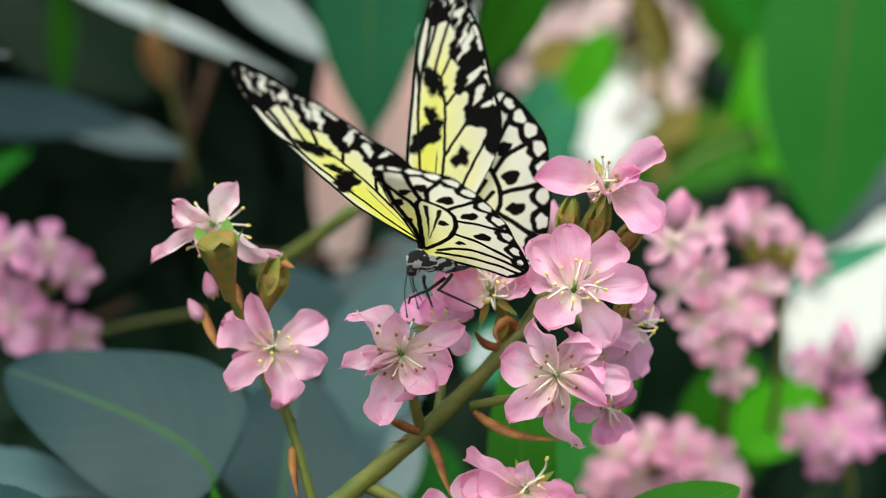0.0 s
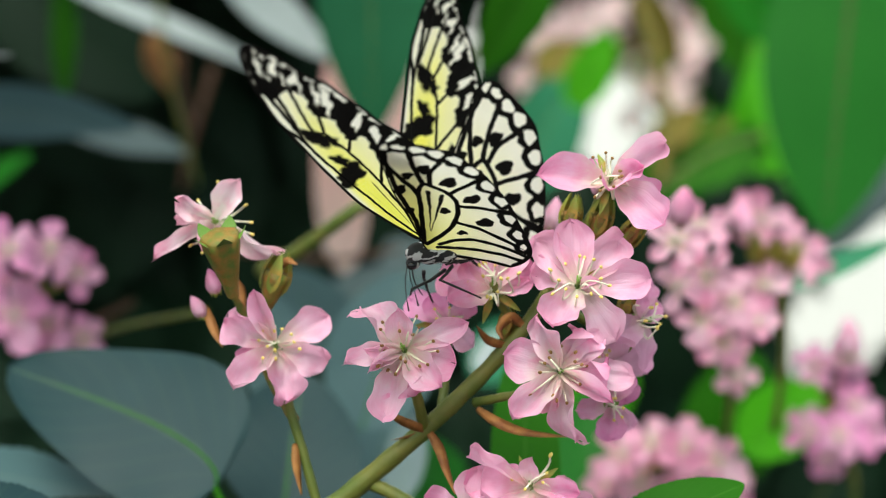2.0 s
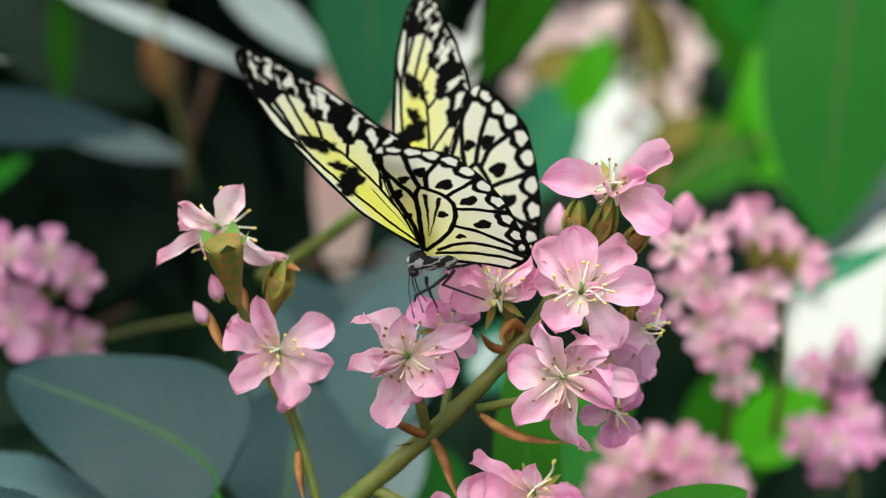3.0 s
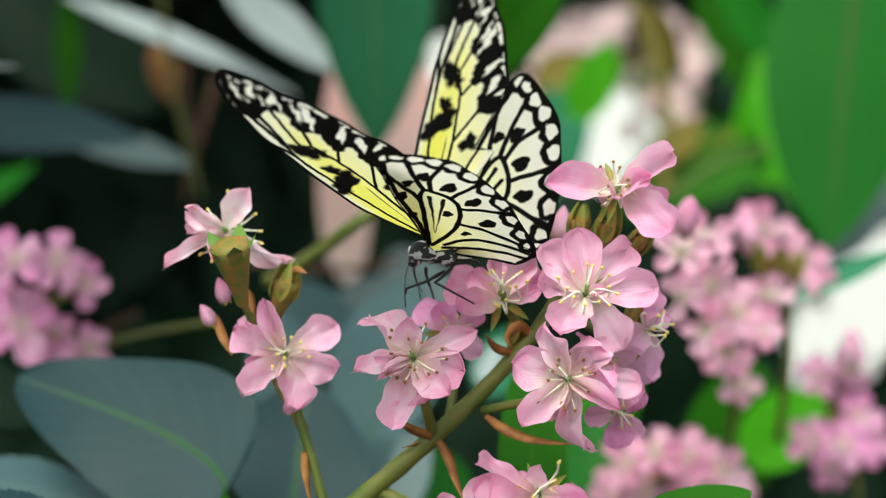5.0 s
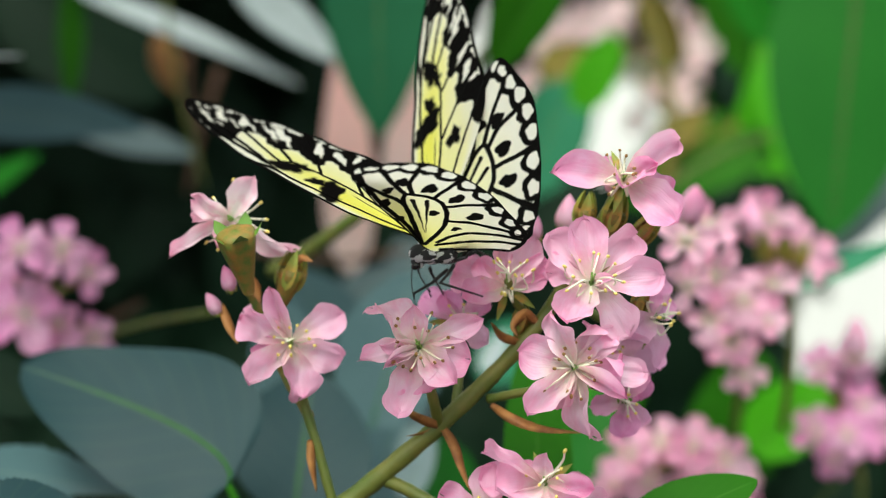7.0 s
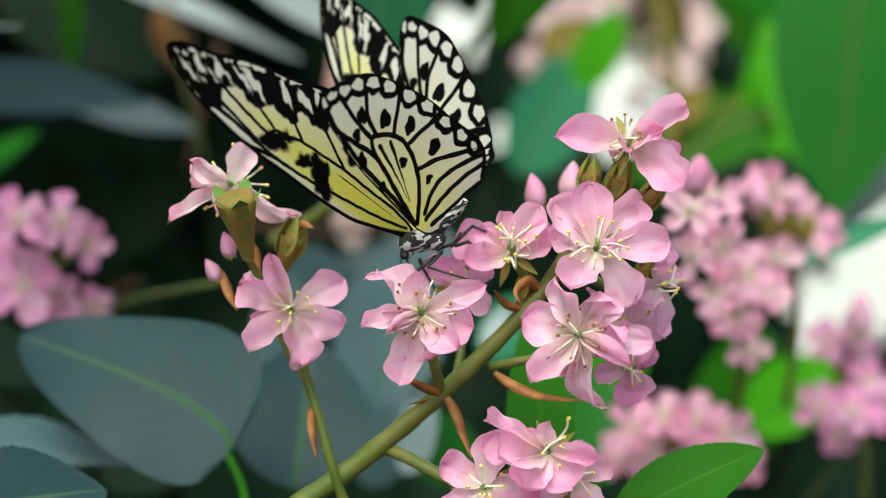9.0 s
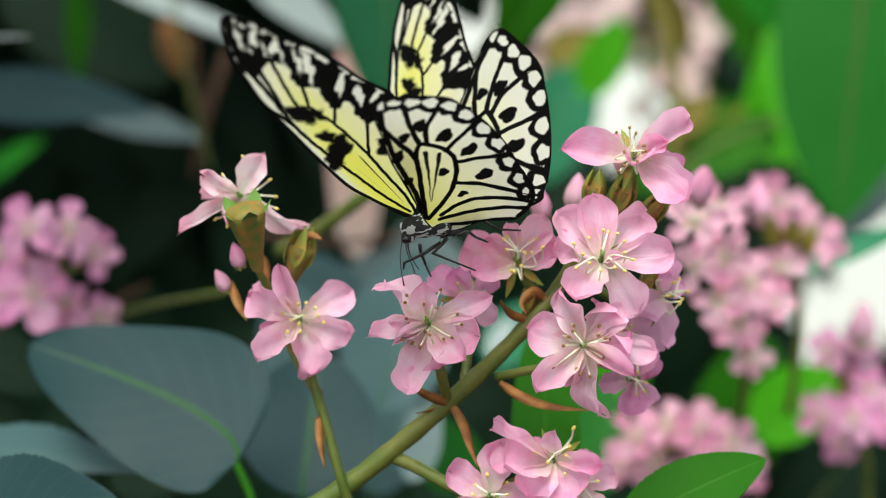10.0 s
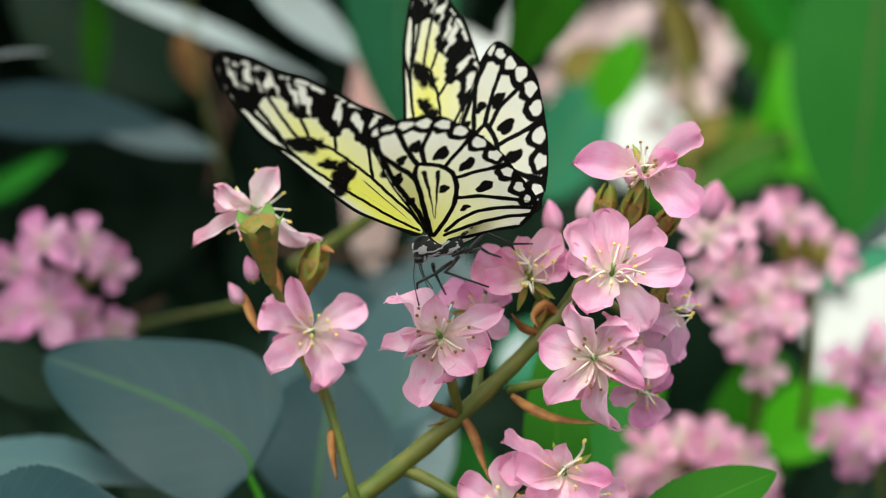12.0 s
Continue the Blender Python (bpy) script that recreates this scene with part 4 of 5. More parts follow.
flower(main, (0.0289, -0.0162, 0.7935), aim(0.02, 0.12, 1), [(97, 15, .58, 0, 1), (47, 15.5, .55, -12, 0), (132, 14.6, .58, 2, 0), (164, 11, .62, -2, 2), (6, 16.6, .52, 2, 0), (242, 11.2, .88, 8, 1), (308, 14.6, .58, 4, 2), (8, 5.4, .5, 34, 4)], PINK, 15, 6.8, YELLOW, 3, spread=(0.25, 1.05), lean=24)
flower(main, (0.0364, -0.0093, 0.8158), aim(0.0, 0.30, 1), [(177, 16.2, .54, 4, 1), (35, 15.2, .44, 4, 1), (319, 16.4, .60, 2, 0), (352, 11.5, .5, -18, 0), (255, 7.0, .95, 48, 4), (20, 8.5, .6, 26, 1), (130, 8, .6, -24, 0)], PINK, 10, 6.0, BROWN, 4)
flower(main, (0.0106, -0.0078, 0.7909), aim(0.0, 0.1, 1), [(196, 11, .66, 8, 1), (10, 9.2, .50, 10, 0), (60, 12.8, .55, -2, 1), (34, 10.6, .58, -6, 0), (106, 9.5, .5, -4, 1), (160, 15, .62, -16, 2), (140, 9.5, .6, -8, 0)], PINK, 15, 7.2, YELLOW, 5, spread=(0.15, 0.85), lean=34)
flower(main, (0.0442, -0.0040, 0.7831), aim(0.75, 0.1, 0.7), [(285, 12.5, .72, -4, 0), (120, 9, .85, 4, 1), (205, 11, .7, 2, 2), (30, 9, .7, 0, 0)], MAUVE, 9, 6.0, YELLOW, 6, spread=(0.2, 0.7))
flower(main, (0.0376, -0.0082, 0.7648), aim(0.1, -0.1, 1), [(266, 8.5, .8, 4, 1), (310, 7, .7, 4, 0), (70, 9, .6, 4, 1), (190, 8, .7, 0, 0)], MAUVE, 6, 4.0, YELLOW, 7)
flower(main, (0.0001, -0.0008, 0.7817), aim(-0.1, 0.2, 1), [(120, 7.5, .8, 6, 1), (320, 8.5, .7, 4, 0), (146, 11.5, .6, 0, 2), (230, 8, .7, 0, 0), (40, 8, .7, 0, 0)], MAUVE, 8, 4.5, YELLOW, 8)
flower(main, (0.0370, 0.0001, 0.7718), aim(0.3, 0.1, 1), [(10, 10, .8, 0, 0), (80, 10, .8, 0, 1), (150, 10, .8, 0, 0), (220, 10, .8, 0, 0), (300, 10, .8, 0, 1)], MAUVE, 6, 4.5, YELLOW, 18)
flower(main, (0.0186, -0.0217, 0.7492), aim(-0.05, 0.3, 1), [(155, 16.2, .24, 10, 3), (196, 12.5, .85, 20, 1), (178, 15, .5, 4, 2), (86, 6.4, .7, 16, 4), (138, 6.8, .6, 2, 0), (352, 11.4, .44, 8, 1), (300, 10.5, .9, 18, 0), (240, 11.5, .8, 14, 0)], PINK, 6, 5.2, YELLOW, 9, lean=10, longer=((50, 46, 8.6),))
flower(main, (0.0243, -0.0173, 0.7416), aim(0.15, 0.4, 1), [(20, 9, .7, 8, 1), (80, 8.5, .7, 14, 4), (140, 8.5, .7, 10, 0), (210, 11, .7, 8, 0), (300, 11, .7, 8, 0)], PINK, 9, 6.0, YELLOW, 10)
flower(main, (0.0047, -0.0214, 0.7408), aim(-0.1, 0.25, 1), wild(31, 12.5), PINK, 9, 5.0, YELLOW, 12)
bud(main, (0.0184, 0.0220, 0.7959), (0.0166, 0.0226, 0.8051))
bud(main, (0.0255, 0.0246, 0.7984), (0.0271, 0.0261, 0.8077))
bud(main, (0.0360, -0.0013, 0.8121), (0.0332, 0.0044, 0.8157))
spent_cup(main, (0.0271, -0.0014, 0.8002), (0.0293, -0.0015, 0.8114), 5.5)
spent_cup(main, (0.0329, -0.0025, 0.7991), (0.0364, -0.0045, 0.8112), 6.0)
spent_cup(main, (0.0376, -0.0018, 0.7970), (0.0450, -0.0031, 0.8067), 5.5)
spent_cup(main, (0.0129, -0.0034, 0.7772), (0.0145, -0.0049, 0.7862), 4.0)
spent_cup(main, (0.0406, -0.0014, 0.7810), (0.0419, -0.0020, 0.7891), 4.5)
bract(main, [(-0.0043, -0.0069, 0.7581), (-0.0079, -0.0106, 0.7604), (-0.0118, -0.0123, 0.7630), (-0.0134, -0.0118, 0.7658)], 2.6)
bract(main, [(-0.0043, -0.0069, 0.7581), (-0.0017, -0.0104, 0.7548), (0.0001, -0.0132, 0.7502), (0.0020, -0.0150, 0.7454)], 2.6)
bract(main, [(0.0070, -0.0078, 0.7635), (0.0115, -0.0122, 0.7615), (0.0179, -0.0134, 0.7594), (0.0271, -0.0144, 0.7587)], 2.6)
bract(main, [(0.0174, -0.0055, 0.7824), (0.0146, -0.0082, 0.7849), (0.0119, -0.0106, 0.7828), (0.0128, -0.0120, 0.7805)], 2.8)
bract(main, [(0.0135, -0.0054, 0.7777), (0.0095, -0.0081, 0.7796), (0.0069, -0.0086, 0.7830)], 2.4)
bract(main, [(-0.0027, -0.0047, 0.7588), (-0.0067, -0.0071, 0.7572), (-0.0126, -0.0074, 0.7559)], 1.4)
bract(main, [(0.0350, -0.0016, 0.7983), (0.0385, -0.0043, 0.8001), (0.0429, -0.0043, 0.8053), (0.0442, -0.0037, 0.8089)], 4.0)
bract(main, [(0.0311, -0.0016, 0.7983), (0.0321, -0.0039, 0.8026), (0.0348, -0.0043, 0.8064)], 4.0)

# the smaller cluster beside it
side = cluster((-0.0273, -0.0056, 0.7312), "small pink blossom cluster with olive calyxes and buds")
stalk(side, "stem", [(-0.0273, -0.0056, 0.7312), (-0.0302, -0.0061, 0.7410), (-0.0335, -0.0041, 0.7528), (-0.0366, -0.0024, 0.7632), (-0.0393, -0.0025, 0.7754)], 1.25, 1.05)
stalk(side, "side_stem", [(-0.0353, -0.0021, 0.7591), (-0.0420, 0.0064, 0.7679), (-0.0475, 0.0085, 0.7812), (-0.0513, 0.0083, 0.7923), (-0.0533, 0.0059, 0.8021)], 1.2, 1.3, CALYX)
flower(side, (-0.0392, -0.0042, 0.7772), aim(0.05, 0.12, 1), [(147, 13.6, .58, 4, 6), (110, 14.2, .36, 8, 4), (32, 14, .58, 6, 2), (344, 12.8, .58, 6, 5), (280, 13.4, .58, 4, 6), (230, 14, .54, 8, 1), (186, 7.5, .6, -10, 0), (205, 9, .6, -14, 0)], PINK, 11, 5.6, YELLOW, 11, lean=10)
flower(side, (-0.0533, 0.0043, 0.8048), aim(0.0, 0.1, 1), [(211, 16.5, .25, 6, 3), (150, 11, .46, 20, 6), (60, 11.5, .56, 16, 1), (331, 17, .30, 4, 5), (250, 9, .62, 26, 4), (185, 9, .3, 10, 3)], WHITE_PINK, 10, 7.5, YELLOW, 12, spread=(0.9, 1.6), green=False)
hypanthium(side, (-0.0479, -0.0092, 0.7901), (-0.0500, -0.0139, 0.8049), 8.5)
spent_cup(side, (-0.0421, 0.0030, 0.7838), (-0.0380, 0.0033, 0.7972), 7.5)
bud(side, (-0.0535, 0.0035, 0.7877), (-0.0551, 0.0025, 0.7943))
bud(side, (-0.0567, 0.0045, 0.7820), (-0.0595, 0.0034, 0.7877))
bract(side, [(-0.0564, 0.0049, 0.7847), (-0.0541, 0.0021, 0.7798), (-0.0520, 0.0005, 0.7761)], 2.4)
bract(side, [(-0.0387, 0.0028, 0.7946), (-0.0366, 0.0021, 0.7961), (-0.0343, 0.0010, 0.7954)], 2.2)
bract(side, [(-0.0351, -0.0049, 0.7544), (-0.0346, -0.0067, 0.7494), (-0.0335, -0.0078, 0.7429)], 2.2)
bract(side, [(-0.0508, 0.0042, 0.7916), (-0.0480, 0.0028, 0.7892), (-0.0466, 0.0011, 0.7855)], 3.0)


def far_cluster(base, label, heads, mat_, stems=True, seed=0, head_buds=()):
    """A cluster further off: open flowers on one stem."""
    c = cluster(base, label)
    rng = random.Random(seed)
    mid = sum((Vector(h[0]) for h in heads), Vector()) / len(heads) - TOWARD * 0.008
    if stems:
        stalk(c, "stem", [base, Vector(base) * 0.5 + mid * 0.5 + RIGHT * 0.004, mid], 1.8, 1.3, n=12)
    for i, (p, R) in enumerate(heads):
        n = aim(rng.uniform(-0.35, 0.35), rng.uniform(-0.1, 0.5), 1)
        stalk(c, "side_stem", [mid, (mid + Vector(p)) * 0.5 - n * 0.003, Vector(p) - n * 0.004], 0.9, 0.8, CALYX, n=8, sides=6)
        flower(c, p, n, wild(seed * 50 + i, R), mat_, 5, 4.5, YELLOW, seed * 9 + i, green=False)
    for p, q in head_buds:
        bud(c, p, q)
    return c


far_cluster((-0.1812, 0.2793, 0.6902), "mauve-pink blossom cluster out of focus in the shade", [((-0.1500, 0.1861, 0.7665), 11.7), ((-0.1383, 0.1952, 0.7654), 11.9), ((-0.1339, 0.2146, 0.7539), 10.8), ((-0.1527, 0.1971, 0.7415), 15.1), ((-0.1431, 0.2114, 0.7355), 12.7), ((-0.1336, 0.2195, 0.7285), 9.6), ((-0.1721, 0.2288, 0.7512), 11.6), ((-0.1679, 0.2110, 0.7355), 11.5), ((-0.1486, 0.2243, 0.7220), 9.0)], MAUVE, True, 1)
far_cluster((-0.1617, 0.1911, 0.7067), "a few pink blossoms low in the shade", [((-0.1637, 0.1931, 0.7187), 8.2), ((-0.1637, 0.2072, 0.7120), 7.0)], MAUVE, False, 2)
far_cluster((0.1140, 0.2795, 0.6655), "pink blossom cluster out of focus behind the first", [((0.0712, 0.1305, 0.7786), 10.0), ((0.0853, 0.1758, 0.7753), 10.5), ((0.0873, 0.1733, 0.7602), 11.5), ((0.0996, 0.1866, 0.7478), 11.7), ((0.1009, 0.2137, 0.7277), 10.9), ((0.1084, 0.2005, 0.7389), 9.7), ((0.0855, 0.1707, 0.7451), 9.5), ((0.1153, 0.2173, 0.7481), 9.9), ((0.0734, 0.1430, 0.7619), 9.1), ((0.1078, 0.2263, 0.7119), 8.9)], FAR_PINK, True, 3, [((0.0677, 0.1017, 0.7883), (0.0687, 0.0947, 0.8008))])
head_ = far_cluster((0.1349, 0.2813, 0.6747), "pink blossom head with brown calyxes, out of focus", [((0.1159, 0.2302, 0.7702), 11.6), ((0.1322, 0.2403, 0.7569), 12.3), ((0.1419, 0.2634, 0.7486), 10.6), ((0.1129, 0.2422, 0.7695), 9.1)], FAR_PINK, True, 4, [((0.1111, 0.2200, 0.7644), (0.1065, 0.2223, 0.7787))])
for p_, q_ in (((0.1170, 0.2269, 0.7506), (0.1116, 0.2170, 0.7649)), ((0.1223, 0.2268, 0.7496), (0.1198, 0.2171, 0.7649)), ((0.1265, 0.2267, 0.7485), (0.1283, 0.2229, 0.7619))):
    spent_cup(head_, p_, q_, 6.0)
far_cluster((0.0979, 0.2731, 0.6288), "soft pink blossom cluster low behind the first", [((0.0672, 0.2353, 0.6783), 11.8), ((0.0769, 0.2275, 0.6851), 11.7), ((0.0900, 0.2360, 0.6804), 13.0), ((0.1015, 0.2210, 0.6805), 12.8), ((0.0756, 0.2481, 0.6630), 12.0), ((0.0956, 0.2484, 0.6631), 12.0), ((0.1138, 0.2627, 0.6563), 9.6), ((0.0622, 0.2479, 0.6630), 10.7)], FAR_PINK, True, 5)
far_cluster((0.1827, 0.3330, 0.6159), "pale pink blossom cluster before the white backdrop", [((0.1641, 0.2959, 0.6683), 13.6), ((0.1556, 0.3107, 0.6665), 11.2), ((0.1798, 0.3106, 0.6641), 12.5), ((0.1613, 0.3298, 0.6893), 10.2), ((0.1737, 0.3304, 0.6918), 10.2), ((0.1749, 0.3126, 0.6761), 11.2), ((0.1664, 0.3233, 0.6502), 10.2)], MAUVE, True, 6, [((0.1736, 0.3158, 0.6952), (0.1719, 0.3190, 0.7144))])
far_cluster((0.2061, 1.2435, 0.6007), "pale pink blossoms far behind, very soft", [((0.0877, 1.1352, 0.7904), 18.7), ((0.1171, 1.1892, 0.8087), 20.3), ((0.1825, 1.1285, 0.7525), 15.6), ((0.2312, 1.1370, 0.8005), 21.1), ((0.2005, 1.1567, 0.7970), 18.7), ((0.2158, 1.1303, 0.7626), 17.2), ((0.1543, 1.1410, 0.8232), 17.2), ((0.2174, 1.0931, 0.7917), 22.5), ((0.2026, 1.0855, 0.7473), 19.5), ((0.2471, 1.1565, 0.8042), 21.3), ((0.1274, 1.0959, 0.8161), 21.0), ((0.1018, 1.1518, 0.7887), 18.3), ((0.1798, 1.1495, 0.7683), 19.7), ((0.1536, 1.1551, 0.8041), 16.7), ((0.0678, 1.0860, 0.7619), 15.0), ((0.2003, 1.1584, 0.8195), 18.3), ((0.2371, 1.1418, 0.7171), 13.7), ((0.1764, 1.2017, 0.7167), 13.9)], BLUSH, True, 7)


# ---- the butterfly ----
def closed_curve(pts, n):
    """A smooth closed outline through control points, n samples."""
    p = np.array(pts)
    k = len(p)
    s = np.linspace(0, k, n, endpoint=False)
    i = s.astype(int)
    t = (s - i)[:, None]
    a, b, c, d = p[(i - 1) % k], p[i % k], p[(i + 1) % k], p[(i + 2) % k]
    return 0.5 * (2 * b + (c - a) * t + (2 * a - 5 * b + 4 * c - d) * t ** 2 + (3 * b - a - 3 * c + d) * t ** 3)


def open_curve(pts, n=14):
    return np.array([(v.x, v.y) for v in smooth_line([(*q, 0) for q in pts], n)])


def near_line(P, line):
    """Distance of every point of P to a polyline, and how far along it lies."""
    best, where = np.full(len(P), 1e9), np.zeros(len(P))
    n = len(line) - 1
    for i in range(n):
        a, d = line[i], line[i + 1] - line[i]
        t = np.clip(((P - a) @ d) / (d @ d + 1e-9), 0, 1)
        r = np.linalg.norm(P - a - t[:, None] * d, axis=1)
        m = r < best
        best[m], where[m] = r[m], (i + t[m]) / n
    return best, where


def soft(x, edge):
    return np.clip(0.5 - x / (2 * edge), 0, 1)


def blob(P, c, r, ang=0.0, edge=0.25, rough=0.12, seed=0.0):
    """1 inside an uneven oval."""
    d = P - np.array(c)
    ca, sa = math.cos(ang), math.sin(ang)
    x, y = (d[:, 0] * ca + d[:, 1] * sa) / r[0], (-d[:, 0] * sa + d[:, 1] * ca) / r[1]
    a = np.arctan2(y, x)
    q = np.hypot(x, y) - 1 - rough * np.sin(3 * a + seed) - rough * 0.7 * np.sin(5 * a + 2 * seed)
    return soft(q * min(r), edge)


FORE_OUTLINE = [(-1.7, -0.5), (3.8, 5.4), (7.3, 9.8), (10.8, 14.4), (13.9, 20.2), (16.4, 25.5), (18.7, 30.7), (21.0, 36.1), (23.3, 41.3), (25.4, 46.4), (27.3, 51.3), (28.9, 57.0), (30.3, 62.0), (31.3, 68.0), (31.5, 73.0), (30.2, 76.0), (27.5, 75.2), (24.0, 71.9), (21.0, 67.9), (18.0, 64.9), (14.4, 61.7), (11.4, 57.9), (8.4, 53.9), (5.4, 49.8), (2.5, 46.4), (-0.8, 42.5), (-4.5, 34.0), (-5.5, 22.0), (-4.5, 8.0)]
FORE_VEINS = [[(-1.9, 1.6), (3.4, 9.1), (7.8, 16.5), (12.1, 23.8), (15.7, 30.1), (19.1, 36.6), (21.3, 41.9), (24.1, 50.2), (26.1, 55.8), (28.1, 60.9), (29.9, 66.8)],
              [(18.8, 36.4), (22.4, 43.0), (25.2, 46.9), (27.3, 51.6)],
              [(-3.6, -0.7), (-1.2, 7.9), (2.5, 16.5), (6.0, 25.2), (9.1, 31.4), (12.4, 38.1), (15.1, 41.7), (17.1, 44.9), (20.0, 45.6)],
              [(6.0, 25.2), (5.7, 32.6), (5.1, 38.9), (3.8, 47.6)],
              [(12.4, 38.1), (11.7, 44.0), (11.5, 51.0), (11.2, 57.5)],
              [(17.1, 44.9), (17.6, 49.6), (18.3, 56.1), (18.9, 61.5), (18.6, 65.2)],
              [(19.2, 45.0), (20.9, 51.3), (22.3, 57.2), (23.5, 63.7), (23.8, 71.5)],
              [(22.4, 46.5), (24.5, 54.8), (26.6, 62.7), (27.9, 69.1), (27.9, 75.0)],
              [(26.1, 55.8), (28.5, 61.9), (30.1, 68.5), (30.4, 75.2)],
              [(-4.2, 4.0), (-1.6, 20.3), (-0.6, 42.0)]]
HIND_OUTLINE = [(-1.0, 1.0), (1.0, 6.7), (3.5, 14.9), (6.9, 24.2), (9.3, 34.9), (10.9, 41.5), (10.4, 45.2), (8.4, 46.8), (5.2, 46.2), (1.9, 45.0), (-2.0, 43.6), (-5.9, 41.4), (-9.0, 38.0), (-12.0, 34.5), (-15.6, 29.5), (-18.8, 24.0), (-21.0, 18.8), (-23.6, 13.5), (-25.4, 8.6), (-24.8, 4.6), (-22.3, 1.0), (-20.0, -0.3), (-14.4, 0.0), (-8.0, -2.6), (-3.5, -2.0)]
HIND_VEINS = [[(-0.2, 5.1), (2.0, 13.8), (6.0, 25.2), (8.7, 36.8), (9.7, 43.0)],
              [(-0.9, 2.9), (0.2, 13.2), (1.5, 23.8), (5.1, 30.3), (9.9, 38.5)],
              [(1.5, 23.8), (1.4, 26.5), (0.8, 28.7)],
              [(0.8, 28.7), (2.9, 35.4), (4.2, 41.5), (4.6, 46.0)],
              [(-0.8, 28.3), (-0.6, 33.4), (-2.6, 38.5), (-4.5, 42.3)],
              [(-5.2, 25.0), (-7.5, 28.0), (-11.0, 31.8), (-13.0, 33.4)],
              [(0.8, 28.7), (-0.8, 28.3), (-5.2, 25.0), (-7.4, 20.6), (-7.2, 13.8), (-5.0, 8.0), (-1.4, 2.6)],
              [(-7.4, 20.6), (-13.2, 20.9), (-20.2, 21.0)],
              [(-7.2, 13.8), (-13.4, 12.3), (-19.7, 9.6), (-24.8, 7.8)],
              [(-4.4, 3.3), (-7.9, 6.2), (-12.0, 7.6), (-17.3, 7.4), (-24.0, 6.0)],
              [(-4.1, 1.9), (-10.5, 3.4), (-17.2, 4.1), (-24.0, 3.8)],
              [(-4.9, -0.3), (-11.7, -0.3), (-17.0, 0.3), (-21.0, 0.2)]]
# pale marks on the dark outer band of the forewing: middle, half length, half width, turn
FORE_STREAKS = [(9.9, 49.4, 3.5, 1.0, 1.81), (6.5, 44.7, 3.2, 0.95, -1.63), (3.1, 43.0, 1.8, 0.95, 2.19), (17.9, 58.5, 3.7, 0.8, -1.71), (15.9, 56.3, 4.4, 1.0, -1.66), (21.9, 64.2, 2.4, 1.0, 1.88), (20.9, 61.6, 2.0, 0.45, -1.75), (25.5, 68.4, 2.4, 0.9, 1.61), (23.8, 64.1, 2.2, 0.45, -1.81), (28.3, 68.8, 3.0, 0.65, -1.72), (27.1, 65.9, 1.6, 0.45, -1.74), (30.4, 65.4, 2.4, 0.42, -1.79), (31.0, 67.6, 1.5, 0.3, -1.79)]
FORE_DOTS = [(8.6, 53.2, 1.75, 0.87, -2.03), (6.0, 49.5, 1.9, 0.9, -2.48), (2.0, 44.9, 1.5, 0.8, -2.15), (12.9, 58.0, 2.1, 0.9, -2.14), (15.5, 61.0, 1.7, 0.9, -2.16), (18.7, 64.2, 1.3, 0.75, -2.09), (21.5, 67.4, 1.3, 0.7, -2.36), (23.4, 69.1, 0.9, 0.6, -1.9), (25.5, 71.7, 1.05, 0.62, -2.18), (27.2, 72.2, 0.9, 0.56, -1.8), (28.6, 73.6, 1.0, 0.47, -2.04), (30.7, 71.6, 1.2, 0.32, -1.62)]
FORE_BAND = [(32.0, 60.5), (29.0, 59.6), (26.7, 57.6), (23.7, 60.4), (20.3, 58.4), (19.0, 52.1), (16.2, 50.7), (14.4, 48.6), (12.8, 43.1), (10.6, 42.5), (9.0, 43.6), (7.4, 38.6), (5.5, 35.7), (3.0, 35.6), (0.5, 36.5), (-1.5, 32.0), (-6.0, 30.0)]
FORE_BLOTS = [(18.8, 43.3, 4.0, 1.75, -2.32), (15.5, 41.7, 2.1, 0.9, -2.28), (11.8, 30.5, 3.4, 2.0, -1.72), (13.1, 26.4, 3.4, 2.0, 1.75), (14.4, 34.3, 2.3, 1.2, -2.27), (2.2, 26.8, 2.4, 1.7, 1.5)]
HIND_DOTS = [(9.2, 44.6, 1.3, 0.9, 1.5), (6.6, 44.6, 1.5, 1.0, -2.7), (2.5, 43.0, 1.9, 1.3, -2.7), (-1.4, 41.5, 2.0, 1.35, -2.6), (-5.6, 39.0, 2.0, 1.4, -2.4), (-9.2, 35.4, 2.0, 1.4, -2.35), (-13.2, 30.1, 2.0, 1.4, -2.2), (-16.6, 25.0, 1.9, 1.4, -2.15), (-19.1, 18.6, 1.8, 1.3, -2.0), (-21.6, 13.2, 1.7, 1.2, -1.95), (-23.2, 9.0, 1.2, 0.9, -1.9)]
HIND_SPOTS = [(4.2, 32.1, 1.1, 1.6, 0.1), (0.9, 34.7, 1.4, 1.9, 0.0), (-4.8, 29.9, 1.6, 1.9, 0.5), (-10.3, 24.0, 1.5, 2.0, 0.9), (-13.8, 15.4, 1.4, 2.0, 1.2), (5.6, 26.0, 1.2, 2.1, 0.1), (3.2, 17.0, 0.9, 1.4, 0.1), (-4.7, 17.9, 0.9, 1.3, 0.2), (-9.3, 9.8, 0.7, 1.0, 1.2), (8.2, 33.0, 0.8, 1.6, 0.0)]


def fan(outline, root, nr, na):
    """A sheet that fans out from the root to the outline."""
    rim = closed_curve(outline, na)
    rim = np.vstack([rim, rim[:1]])
    u = (np.linspace(0.0, 1, nr) ** 0.92)[:, None, None]
    return np.array(root) + u * (rim[None] - np.array(root)), np.repeat(u[:, :, 0], na + 1, axis=1)


